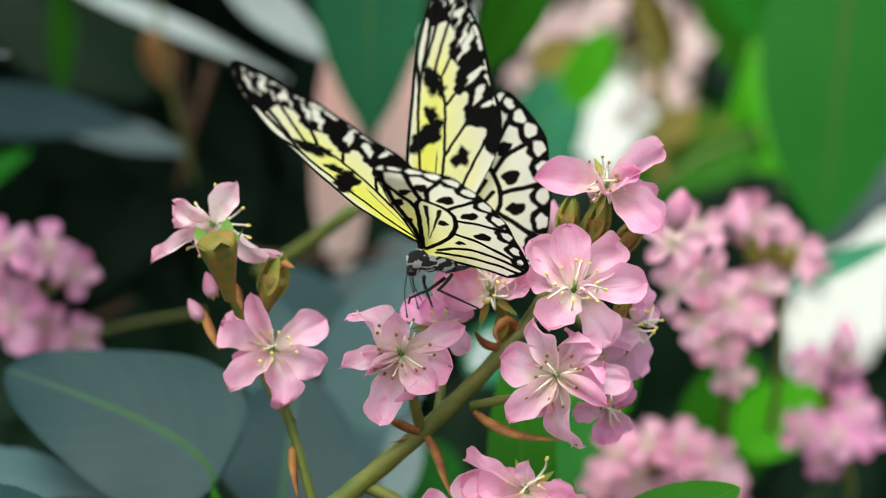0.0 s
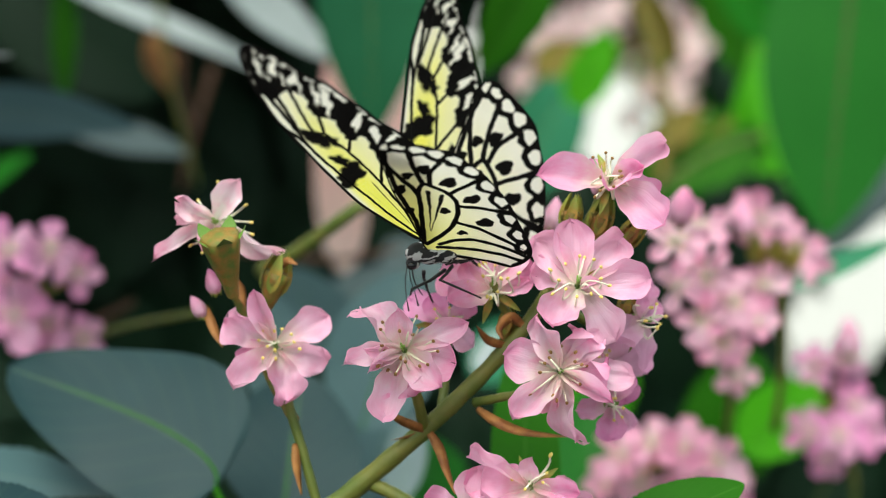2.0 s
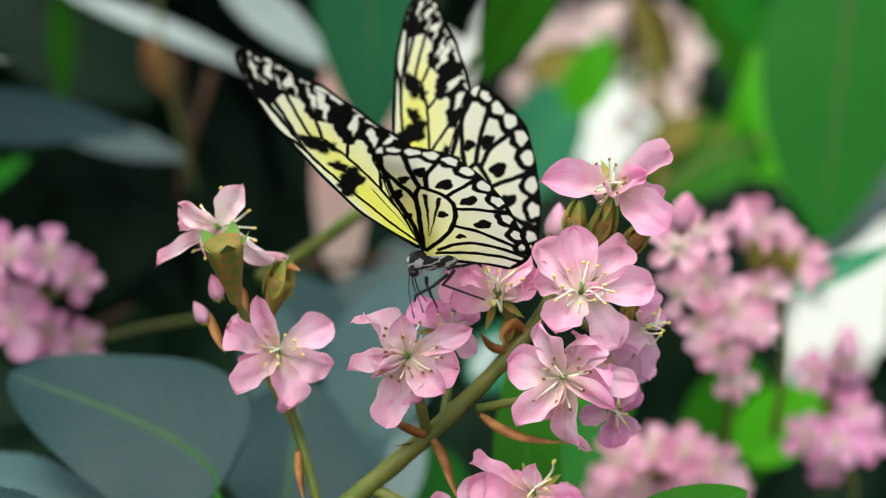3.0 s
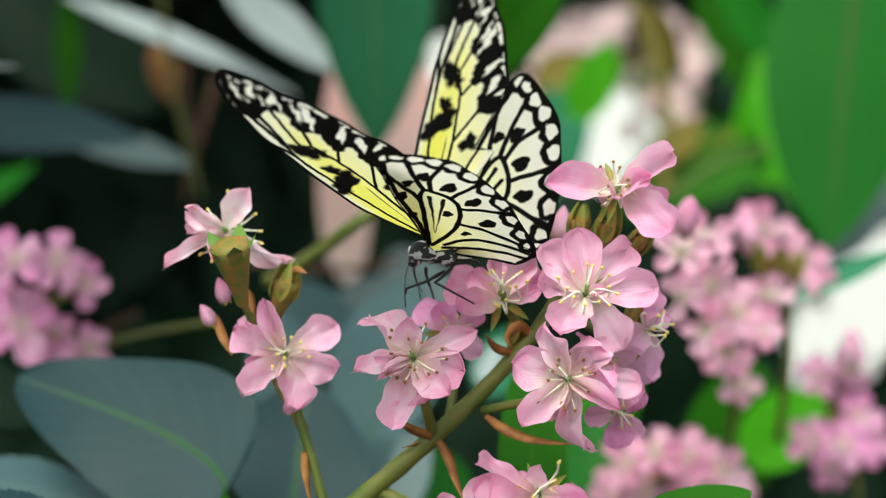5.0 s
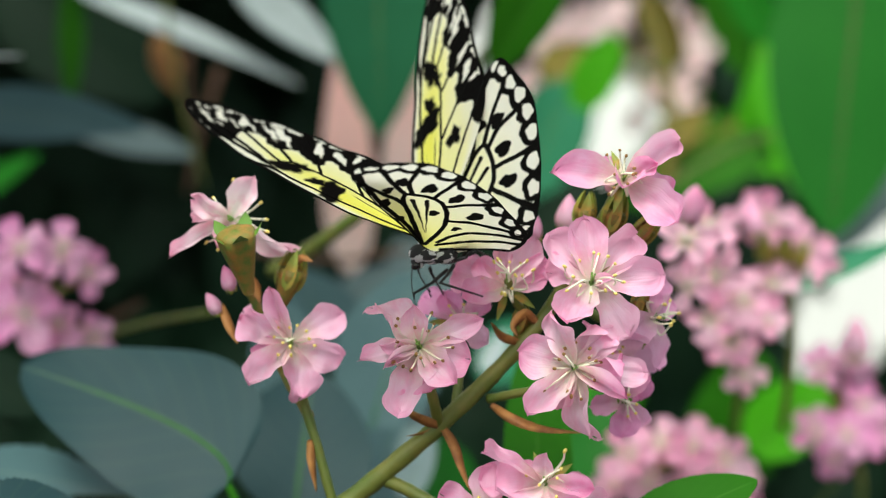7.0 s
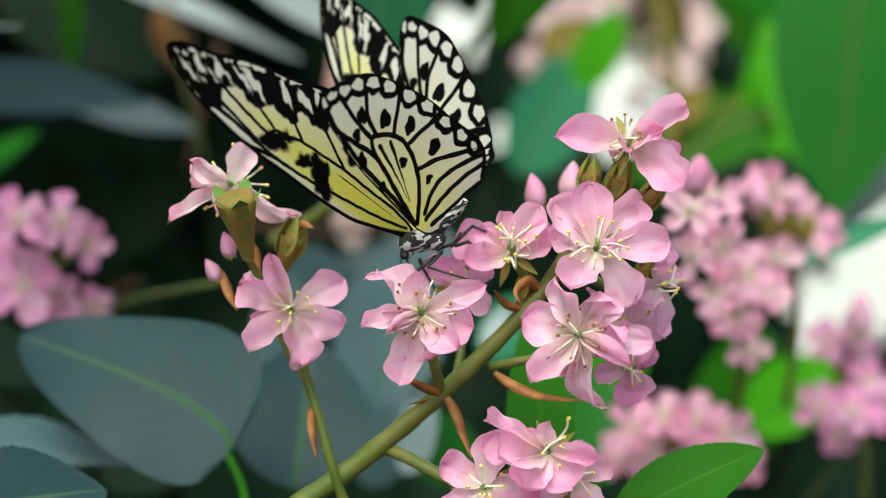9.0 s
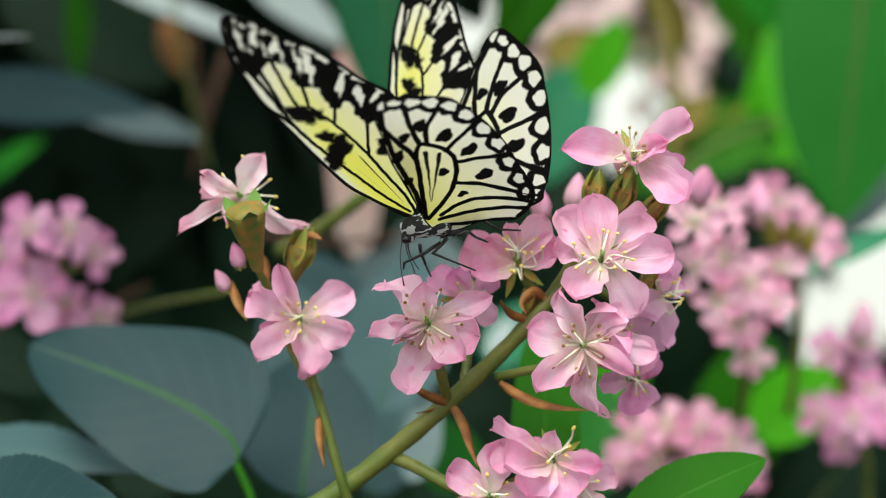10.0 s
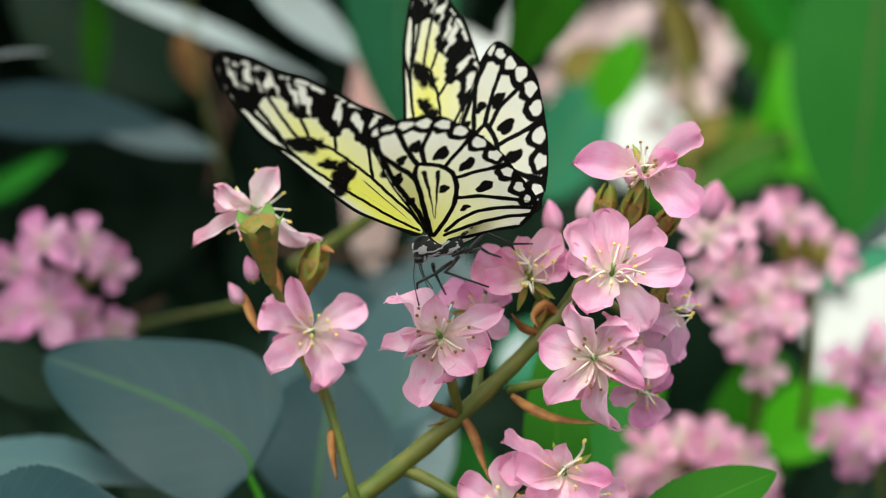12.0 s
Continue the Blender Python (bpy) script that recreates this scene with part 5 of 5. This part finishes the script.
def wobble(P, amount):
    x, y = P[:, 0], P[:, 1]
    return P + amount * np.stack([np.sin(1.1 * y + 0.7 * x) + 0.6 * np.sin(2.3 * x + 1.9 * y), np.sin(1.3 * x - 0.9 * y + 1) + 0.6 * np.sin(2.1 * y - 1.7 * x)], 1)


def tuck(P, fold):
    """The inner lobe of a hindwing, tucked up along the body."""
    if fold == 1:
        return P
    ang, r = np.arctan2(P[:, 1], -P[:, 0]), np.hypot(P[:, 0], P[:, 1])
    ang = np.where((ang < 0.75) & (r > 2), 0.75 + (ang - 0.75) * fold, ang)
    return np.stack([-r * np.cos(ang), r * np.sin(ang)], 1)


def wing_mesh(name, outline, root, nr, na, paint, side, camber, reach=0.0, fold=1.0):
    grid, u = fan(outline, root, nr, na)
    P = grid.reshape(-1, 2)
    black, warm = paint(P, u.reshape(-1))
    P = tuck(P, fold) * (1 + reach * u.reshape(-1, 1) ** 4)
    z = camber(P)
    pts = np.stack([P[:, 0], P[:, 1] * side, z], 1).reshape(nr, na + 1, 3) * MM
    col = np.stack([black, warm, 0 * black, 0 * black + 1], 1).reshape(nr, na + 1, 4)
    return sheet(name, pts, col)


def add_veins(wing, veins, side, camber, fold=1.0):
    for pts in veins:
        c = tuck(open_curve(pts, 16), fold)
        z = camber(c)
        g = Geo().tube([(q[0] * MM, q[1] * side * MM, h * MM) for q, h in zip(c, z)], taper(0.20 * MM, 0.10 * MM, 16), 6)
        part("vein", g.mesh("vein"), VEIN, wing, Matrix())


HIND_STREAKS = [[(-0.5, 25.6), (-1.4, 17.5), (-1.9, 8.6)], [(-3.7, 24.2), (-3.0, 16.8), (-2.1, 8.5)]]


def beyond(P, line, far):
    """1 on the far side of a line, closed round by the points of far."""
    ring = np.vstack([np.array(line), np.array(far)])
    x, y = P[:, 0], P[:, 1]
    hit = np.zeros(len(P), bool)
    for (x0, y0), (x1, y1) in zip(ring, np.roll(ring, -1, axis=0)):
        hit ^= ((y0 > y) != (y1 > y)) & (x < (x1 - x0) * (y - y0) / (y1 - y0 + 1e-12) + x0)
    d = near_line(P, np.array(line))[0]
    return soft(np.where(hit, -d, d), 0.45)


def marks(P, ovals, edge, rough=0.08, grow=0.0):
    """1 inside any of the ovals."""
    best = np.zeros(len(P))
    for k, (x, y, rl, rw, a) in enumerate(ovals):
        best = np.maximum(best, blob(P, (x, y), (rl + grow, rw + grow), a, edge, rough, k * 1.7))
    return best


def rim_distance(P, outline):
    line = closed_curve(outline, 240)
    return near_line(P, np.vstack([line, line[:1]]))[0]


def fore_paint(P, u):
    Q, Q2 = wobble(P, 0.05), wobble(P, 0.24)
    edge = rim_distance(P, FORE_OUTLINE)
    black = np.zeros(len(P))
    for v in FORE_VEINS:
        d = near_line(Q, open_curve(v))[0]
        black = np.maximum(black, soft(d - 0.36 - 0.35 * np.clip((u - 0.75) * 4, 0, 1), 0.16))
    band = beyond(Q2, open_curve(FORE_BAND, 60), [(-12, 40), (0, 80), (40, 90), (45, 60)])
    pale = np.maximum(marks(Q2, FORE_STREAKS, 0.34, 0.14, -0.12), marks(Q2, FORE_DOTS, 0.30, 0.1, -0.12))
    black = np.maximum(np.maximum(band * (1 - pale), black * (1 - 0.7 * pale)), marks(Q2, FORE_BLOTS, 0.8, 0.14, 0.4))
    # thin dark rays between the root and the dark spot of the cell
    bearing = np.arctan2(P[:, 0] + 3.0, P[:, 1])
    ray = np.abs(np.sin((bearing - 0.2) * 30))
    inside = soft(np.abs(u - 0.23) * 30 - 3.6, 0.8) * soft((np.abs(bearing - 0.42) - 0.09) * 20, 0.5)
    black = np.maximum(black, soft(ray - 0.22, 0.14) * inside * 0.85)
    lead = near_line(P, open_curve(FORE_OUTLINE[:16], 40))[0]
    rim = near_line(P, open_curve(FORE_OUTLINE[14:26], 50))[0]
    black = np.maximum(black, np.maximum(soft(rim - 0.85, 0.22), soft(edge - 0.18, 0.12)))
    black = np.maximum(black, soft(lead - 0.85, 0.25))
    ahead = np.clip((P[:, 0] - 0.32 * P[:, 1] + 4.0) / 7.0, 0, 1)
    warm = np.clip(1.2 - 1.2 * u, 0, 1) * (0.55 + 0.6 * ahead) + 0.2
    return black, np.clip(warm * (1 - pale) * np.clip((0.9 - u) * 4, 0.25, 1), 0, 1)


def hind_paint(P, u):
    Q, Q2 = wobble(P, 0.05), wobble(P, 0.14)
    edge = rim_distance(P, HIND_OUTLINE)
    rim = near_line(P, open_curve(HIND_OUTLINE[5:21], 60))[0]
    black = np.zeros(len(P))
    for v in HIND_VEINS:
        d, w = near_line(Q, open_curve(v))
        black = np.maximum(black, soft(d - 0.60 - 0.5 * np.clip((4.5 - rim) / 4, 0, 1) * (P[:, 1] > 9), 0.17))
    for v in HIND_STREAKS:
        d, w = near_line(Q, open_curve(v))
        black = np.maximum(black, soft(d - 0.12 - 0.5 * (1 - w) ** 1.3, 0.22) * 0.85)
    dots = marks(Q2, HIND_DOTS, 0.22, 0.09, -0.12)
    black = np.maximum(black, np.maximum(marks(Q2, HIND_DOTS, 0.3, 0.05, 1.35), soft(rim - 1.1, 0.25)))
    black = np.minimum(black, 1 - dots)
    black = np.maximum(black, marks(Q2, HIND_SPOTS, 0.25, 0.10, 0.2))
    black = np.maximum(black, soft(edge - 0.38, 0.2))
    warm = np.clip(0.95 - 1.15 * u, 0, 1) * 0.9 + 0.05
    return black, np.clip(warm * (1 - dots), 0, 1)


# how each wing bows: x x, x y, y y, per millimetre
BOW = {("fore", "near"): (-0.00014, -0.00132, 0.00067), ("hind", "near"): (-0.00381, -0.00362, -0.00073), ("fore", "far"): (-0.00025, -0.00014, -0.00007), ("hind", "far"): (-0.00408, -0.00331, 0.00278)}


def bowed(kind, tag):
    a, b, c = BOW[kind, tag]
    lift = 0.5 if kind == "fore" else -0.9
    return lambda P: lift + a * P[:, 0] ** 2 + b * P[:, 0] * P[:, 1] + c * P[:, 1] ** 2 + 0.12 * np.sin(P[:, 0] * 0.9) * np.clip(np.hypot(P[:, 0], P[:, 1]) / 50, 0, 1)


butterfly = new("butterfly")
butterfly.empty_display_size = 0.01
butterfly.scale = (0.955, 0.955, 0.955)
PLACE[butterfly] = Matrix()
tagged(butterfly, "black and white tree nymph butterfly feeding on pink blossom", "butterfly")

g = Geo()
for x, z, rx, rz in ((0.6, -2.5, 3.1, 2.4), (-2.6, -3.1, 3.9, 2.9), (-5.9, -4.2, 3.2, 2.4)):
    g.ball((x * MM, 0, z * MM), (rx * MM, 2.4 * MM, rz * MM), None, 18, 12)
thorax = part("thorax", g.mesh("thorax"), BODY, butterfly, Matrix(), "black thorax flecked with white")
g = Geo().tube(smooth_line([(-4 * MM, 0, -3.4 * MM), (-9 * MM, 0, -2.2 * MM), (-14 * MM, 0, -0.6 * MM), (-18 * MM, 0, 1.2 * MM)], 20), [1.6 * MM * (1 + 0.07 * math.cos(i * 2.2)) * (1 - 0.55 * (i / 20) ** 2) for i in range(21)], 14)
part("abdomen", g.mesh("abdomen"), BODY, butterfly, Matrix(), "slender grey and black abdomen")
head = part("head", Geo().ball((2.4 * MM, 0, -4.6 * MM), (1.7 * MM, 1.7 * MM, 1.6 * MM), None, 16, 10).mesh("head"), BODY, butterfly, Matrix(), "small black head with white dots")
for s in (1, -1):
    part("eye", Geo().ball((2.6 * MM, s * 1.25 * MM, -5.0 * MM), (1.15 * MM, 0.75 * MM, 0.95 * MM), None, 14, 10).mesh("eye"), EYE, head, Matrix(), "round black eye")
    pts = [(3.6 * MM, s * 0.6 * MM, -4.6 * MM), (4.7 * MM, s * 2.0 * MM, -8.0 * MM), (5.0 * MM, s * 3.2 * MM, -11.5 * MM), (5.2 * MM, s * 3.8 * MM, -15 * MM)]
    radii = [0.13 * MM + 0.10 * MM * max(0, i - 19) / 5 for i in range(25)]
    part("antenna", Geo().tube(smooth_line(pts, 24), radii, 6).mesh("antenna"), CHITIN, head, Matrix(), "thin black clubbed antenna")
part("proboscis", Geo().tube(smooth_line([(3.0 * MM, 0, -5.8 * MM), (3.2 * MM, 0, -9 * MM), (2.2 * MM, 0, -12.5 * MM)], 14), taper(0.2 * MM, 0.12 * MM, 14), 6).mesh("proboscis"), CHITIN, head, Matrix())
LEGS = (((-4.9, 0.2, -7.9), (-1.9, 4.0, -9.2), (1.9, 7.1, -9.8), (2.8, 6.4, -11.1)),
        ((-6.5, -0.6, -7.5), (-5.5, 2.3, -8.7), (-4.2, 4.1, -9.6), (-11.5, 0.7, -16.1)),
        ((-4.8, -1.0, -6.7), (-9.6, -2.1, -6.7), (-11.4, -3.1, -5.3), (-10.5, -2.6, -6.6)),
        ((0.9, -1.7, -7.0), (1.6, -2.4, -8.6), (1.8, -3.4, -11.8), (1.4, -3.5, -14.9)),
        ((-6.1, -5.1, -7.3), (-10.4, -10.7, -4.7), (-14.2, -13.6, -9.2), (-18.8, -14.6, -10.8)),
        ((-7.0, -5.5, -7.4), (-8.8, -8.7, -7.7), (-9.4, -10.1, -9.3), (-11.6, -11.1, -11.2)))
for leg in LEGS:
    g = Geo()
    for a, b, r0, r1 in zip(leg[:-1], leg[1:], (0.46, 0.36, 0.30), (0.38, 0.30, 0.20)):
        g.tube([Vector(a) * MM, (Vector(a) + Vector(b)) * 0.5 * MM, Vector(b) * MM], (r0 * MM, (r0 + r1) * 0.55 * MM, r1 * MM), 7)
        g.ball(Vector(b) * MM, (r1 * 1.15 * MM,) * 3, None, 7, 5)
    part("leg", g.mesh("leg"), CHITIN, butterfly, Matrix(), "thin jointed black leg")

WINGS = {}
for s, tag in ((1, "near"), (-1, "far")):
    fm = wing_mesh("forewing", FORE_OUTLINE, FORE_OUTLINE[0], 330, 330, fore_paint, s, bowed("fore", tag))
    WINGS["fore", tag] = part("forewing", fm, WING, butterfly, Matrix(), "long black and pale yellow veined forewing")
    add_veins(WINGS["fore", tag], FORE_VEINS, s, bowed("fore", tag))
    hm = wing_mesh("hindwing", HIND_OUTLINE, HIND_OUTLINE[0], 260, 300, hind_paint, s, bowed("hind", tag), 0.05 if s < 0 else 0.0, 0.3 if s < 0 else 1.0)
    WINGS["hind", tag] = part("hindwing", hm, WING, butterfly, Matrix(), "rounded white hindwing with black veins, spots and dotted margin")
    add_veins(WINGS["hind", tag], HIND_VEINS, s, bowed("hind", tag), 0.3 if s < 0 else 1.0)


def motions():
    walk(butterfly, [
        (0, pose(-0.00554, -0.01229, 0.80223, -4.15, 12.68, 159.68)),
        (0.5, pose(-0.00615, -0.01588, 0.80335, 0.30, 12.11, 163.14)),
        (1, pose(-0.00587, -0.01568, 0.80318, 0.68, 12.88, 164.47)),
        (1.5, pose(-0.00604, -0.01404, 0.80296, 1.00, 13.34, 164.97)),
        (2, pose(-0.00638, -0.01245, 0.80302, 1.88, 16.03, 164.57)),
        (2.5, pose(-0.00644, -0.01031, 0.80257, 1.44, 18.42, 166.05)),
        (3, pose(-0.00710, -0.00882, 0.80217, 1.36, 20.29, 164.63)),
        (5, pose(-0.00773, -0.00873, 0.80465, -4.40, 9.40, 151.42)),
        (5.5, pose(-0.00737, -0.00965, 0.80470, -6.48, 8.09, 151.64)),
        (6, pose(-0.00719, -0.00964, 0.80306, -10.48, 10.18, 152.01)),
        (6.5, pose(-0.00848, -0.00874, 0.80269, -7.92, 12.70, 151.81)),
        (7, pose(-0.00946, -0.00717, 0.80117, -14.04, 16.54, 148.49)),
        (7.2, pose(-0.01254, -0.00803, 0.80082, -13.21, 17.21, 147.98)),
        (8.8, pose(-0.01318, -0.00739, 0.79454, -4.78, 23.66, 148.91)),
        (9, pose(-0.01250, -0.00877, 0.79629, -3.38, 24.44, 148.32)),
        (9.5, pose(-0.01278, -0.01444, 0.80346, 0.35, 18.44, 158.94)),
        (10, pose(-0.01293, -0.01923, 0.80422, 0.83, 18.53, 158.14)),
        (10.5, pose(-0.01349, -0.02223, 0.80538, 0.16, 16.22, 157.72)),
        (11, pose(-0.01365, -0.02183, 0.80460, -0.19, 18.89, 157.13)),
        (11.5, pose(-0.01351, -0.02006, 0.80475, -0.24, 16.93, 157.81)),
        (12, pose(-0.01312, -0.01974, 0.80285, -1.56, 21.40, 156.50)),
    ])
    walk(WINGS["fore", "near"], [
        (0, pose(0.00086, 0.00183, 0.00214, 33.59, -21.04, 11.93)),
        (0.5, pose(0.00039, 0.00190, 0.00121, 29.99, -18.41, 12.90)),
        (1, pose(0.00049, 0.00203, 0.00121, 29.72, -19.70, 12.36)),
        (1.5, pose(0.00063, 0.00204, 0.00105, 30.36, -20.10, 12.62)),
        (2, pose(0.00058, 0.00197, 0.00073, 31.19, -17.84, 14.14)),
        (2.5, pose(0.00075, 0.00191, 0.00061, 32.01, -21.42, 11.06)),
        (3, pose(0.00044, 0.00162, 0.00018, 33.87, -19.94, 13.45)),
        (5, pose(0.00013, 0.00144, 0.00078, 33.91, -10.04, 21.40)),
        (5.5, pose(0.00057, 0.00153, 0.00105, 33.90, -11.26, 20.56)),
        (6, pose(0.00127, 0.00165, 0.00195, 35.53, -17.01, 17.21)),
        (6.5, pose(-0.00048, 0.00109, 0.00149, 34.50, -14.13, 18.67)),
        (7, pose(0.00062, 0.00133, 0.00170, 37.66, -17.84, 18.00)),
        (7.2, pose(0.00100, 0.00209, 0.00174, 36.50, -16.97, 23.19)),
        (8.8, pose(-0.00021, 0.00095, -0.00140, 60.61, 17.25, 58.25)),
        (9, pose(0.00031, 0.00134, -0.00168, 64.74, 21.63, 65.60)),
        (9.5, pose(0.00154, 0.00201, -0.00028, 35.40, -6.53, 27.30)),
        (10, pose(0.00144, 0.00193, -0.00032, 35.26, -5.14, 29.47)),
        (10.5, pose(0.00100, 0.00187, -0.00046, 33.27, -4.32, 28.10)),
        (11, pose(0.00089, 0.00182, -0.00058, 33.85, -3.63, 28.96)),
        (11.5, pose(0.00100, 0.00189, -0.00023, 32.77, -4.48, 27.39)),
        (12, pose(0.00165, 0.00211, 0.00008, 35.07, -4.27, 30.18)),
    ])
    walk(WINGS["fore", "far"], [
        (0, pose(0.00139, -0.00252, -0.00104, -46.12, -32.76, -1.59)),
        (0.5, pose(0.00280, -0.00183, 0.00146, -43.18, -44.28, 7.50)),
        (1, pose(0.00266, -0.00196, 0.00145, -43.98, -46.25, 9.87)),
        (1.5, pose(0.00263, -0.00205, 0.00174, -44.26, -46.62, 9.94)),
        (2, pose(0.00242, -0.00193, 0.00245, -46.56, -48.16, 11.83)),
        (2.5, pose(0.00219, -0.00208, 0.00280, -47.35, -48.72, 13.92)),
        (3, pose(0.00202, -0.00197, 0.00293, -44.72, -42.19, 4.63)),
        (5, pose(0.00193, -0.00177, 0.00237, -40.14, -24.54, -7.70)),
        (5.5, pose(0.00190, -0.00208, 0.00192, -40.39, -17.97, -12.60)),
        (6, pose(0.00041, -0.00248, -0.00020, -42.81, -16.64, -14.65)),
        (6.5, pose(0.00182, -0.00164, 0.00142, -39.81, -23.60, -8.24)),
        (7, pose(0.00007, -0.00264, -0.00018, -43.07, -11.72, -17.43)),
        (7.2, pose(0.00031, -0.00277, 0.00102, -42.23, -23.05, -7.15)),
        (8.8, pose(0.00211, -0.00143, 0.00038, -58.05, -11.86, -0.90)),
        (9, pose(0.00127, -0.00208, -0.00098, -60.66, -11.85, 3.55)),
        (9.5, pose(0.00294, -0.00131, 0.00248, -44.55, -31.17, -0.63)),
        (10, pose(0.00289, -0.00124, 0.00248, -43.44, -27.56, -4.57)),
        (10.5, pose(0.00256, -0.00134, 0.00268, -40.57, -26.94, -4.62)),
        (11, pose(0.00212, -0.00137, 0.00280, -40.96, -28.13, -3.51)),
        (11.5, pose(0.00246, -0.00138, 0.00263, -40.55, -30.44, -2.17)),
        (12, pose(-0.00009, -0.00222, -0.00045, -48.14, -33.60, 5.54)),
    ])
    walk(WINGS["hind", "near"], [
        (0, pose(-0.00148, 0.00238, 0.00035, 35.58, -24.82, 15.25)),
        (0.5, pose(-0.00150, 0.00195, -0.00050, 32.97, -23.44, 14.03)),
        (1, pose(-0.00130, 0.00202, -0.00048, 33.50, -24.06, 13.19)),
        (1.5, pose(-0.00125, 0.00202, -0.00044, 33.90, -23.91, 13.32)),
        (2, pose(-0.00115, 0.00196, -0.00096, 34.44, -22.68, 15.46)),
        (2.5, pose(-0.00084, 0.00199, -0.00082, 34.08, -26.52, 12.59)),
        (3, pose(-0.00086, 0.00200, -0.00093, 35.81, -23.82, 15.91)),
        (5, pose(-0.00255, 0.00222, -0.00117, 37.54, -15.88, 25.66)),
        (5.5, pose(-0.00278, 0.00242, -0.00099, 37.79, -16.79, 24.81)),
        (6, pose(-0.00227, 0.00224, 0.00010, 38.70, -19.92, 22.03)),
        (6.5, pose(-0.00241, 0.00222, -0.00071, 37.86, -17.24, 24.44)),
        (7, pose(-0.00230, 0.00350, 0.00016, 40.63, -18.08, 26.09)),
        (7.2, pose(-0.00253, 0.00270, -0.00090, 39.04, -14.72, 22.43)),
        (8.8, pose(-0.00595, 0.00714, -0.00188, 62.04, 19.14, 59.88)),
        (9, pose(-0.00638, 0.00750, -0.00176, 60.92, 18.67, 61.21)),
        (9.5, pose(-0.00290, 0.00297, -0.00243, 37.80, -10.83, 29.35)),
        (10, pose(-0.00330, 0.00339, -0.00253, 38.69, -8.74, 31.17)),
        (10.5, pose(-0.00327, 0.00323, -0.00267, 37.38, -8.16, 29.54)),
        (11, pose(-0.00312, 0.00323, -0.00268, 37.32, -7.70, 30.23)),
        (11.5, pose(-0.00301, 0.00300, -0.00260, 37.18, -8.61, 28.88)),
        (12, pose(-0.00266, 0.00421, -0.00163, 38.28, -5.87, 33.01)),
    ])
    walk(WINGS["hind", "far"], [
        (0, pose(-0.00077, -0.00169, -0.00145, -41.01, -48.62, 6.53)),
        (0.5, pose(-0.00169, -0.00201, -0.00216, -47.40, -48.85, 13.36)),
        (1, pose(-0.00186, -0.00209, -0.00218, -48.25, -48.80, 13.66)),
        (1.5, pose(-0.00200, -0.00201, -0.00236, -50.22, -48.85, 14.98)),
        (2, pose(-0.00185, -0.00200, -0.00222, -54.78, -49.46, 18.57)),
        (2.5, pose(-0.00210, -0.00182, -0.00258, -55.92, -51.97, 21.31)),
        (3, pose(-0.00160, -0.00164, -0.00218, -57.23, -50.15, 20.54)),
        (5, pose(0.00049, -0.00189, -0.00198, -45.23, -39.49, -5.64)),
        (5.5, pose(0.00030, -0.00187, -0.00198, -41.26, -38.66, -8.84)),
        (6, pose(0.00058, -0.00142, -0.00186, -38.58, -38.55, -9.79)),
        (6.5, pose(0.00107, -0.00167, -0.00220, -43.86, -37.87, -8.04)),
        (7, pose(0.00160, -0.00218, -0.00168, -39.14, -33.95, -18.49)),
        (7.2, pose(0.00122, -0.00201, -0.00186, -41.22, -33.10, -16.72)),
        (8.8, pose(0.00405, -0.00666, 0.00290, -62.11, -20.45, -6.02)),
        (9, pose(0.00479, -0.00676, 0.00442, -60.03, -22.11, -7.66)),
        (9.5, pose(-0.00158, -0.00367, 0.00023, -49.15, -40.82, -4.60)),
        (10, pose(-0.00102, -0.00408, 0.00037, -48.12, -39.06, -7.56)),
        (10.5, pose(-0.00029, -0.00375, 0.00045, -45.31, -37.64, -8.93)),
        (11, pose(0.00011, -0.00369, 0.00046, -46.69, -38.14, -8.34)),
        (11.5, pose(-0.00045, -0.00352, 0.00019, -46.51, -37.95, -7.02)),
        (12, pose(0.00110, -0.00409, 0.00200, -45.08, -37.78, -12.48)),
    ])


motions()
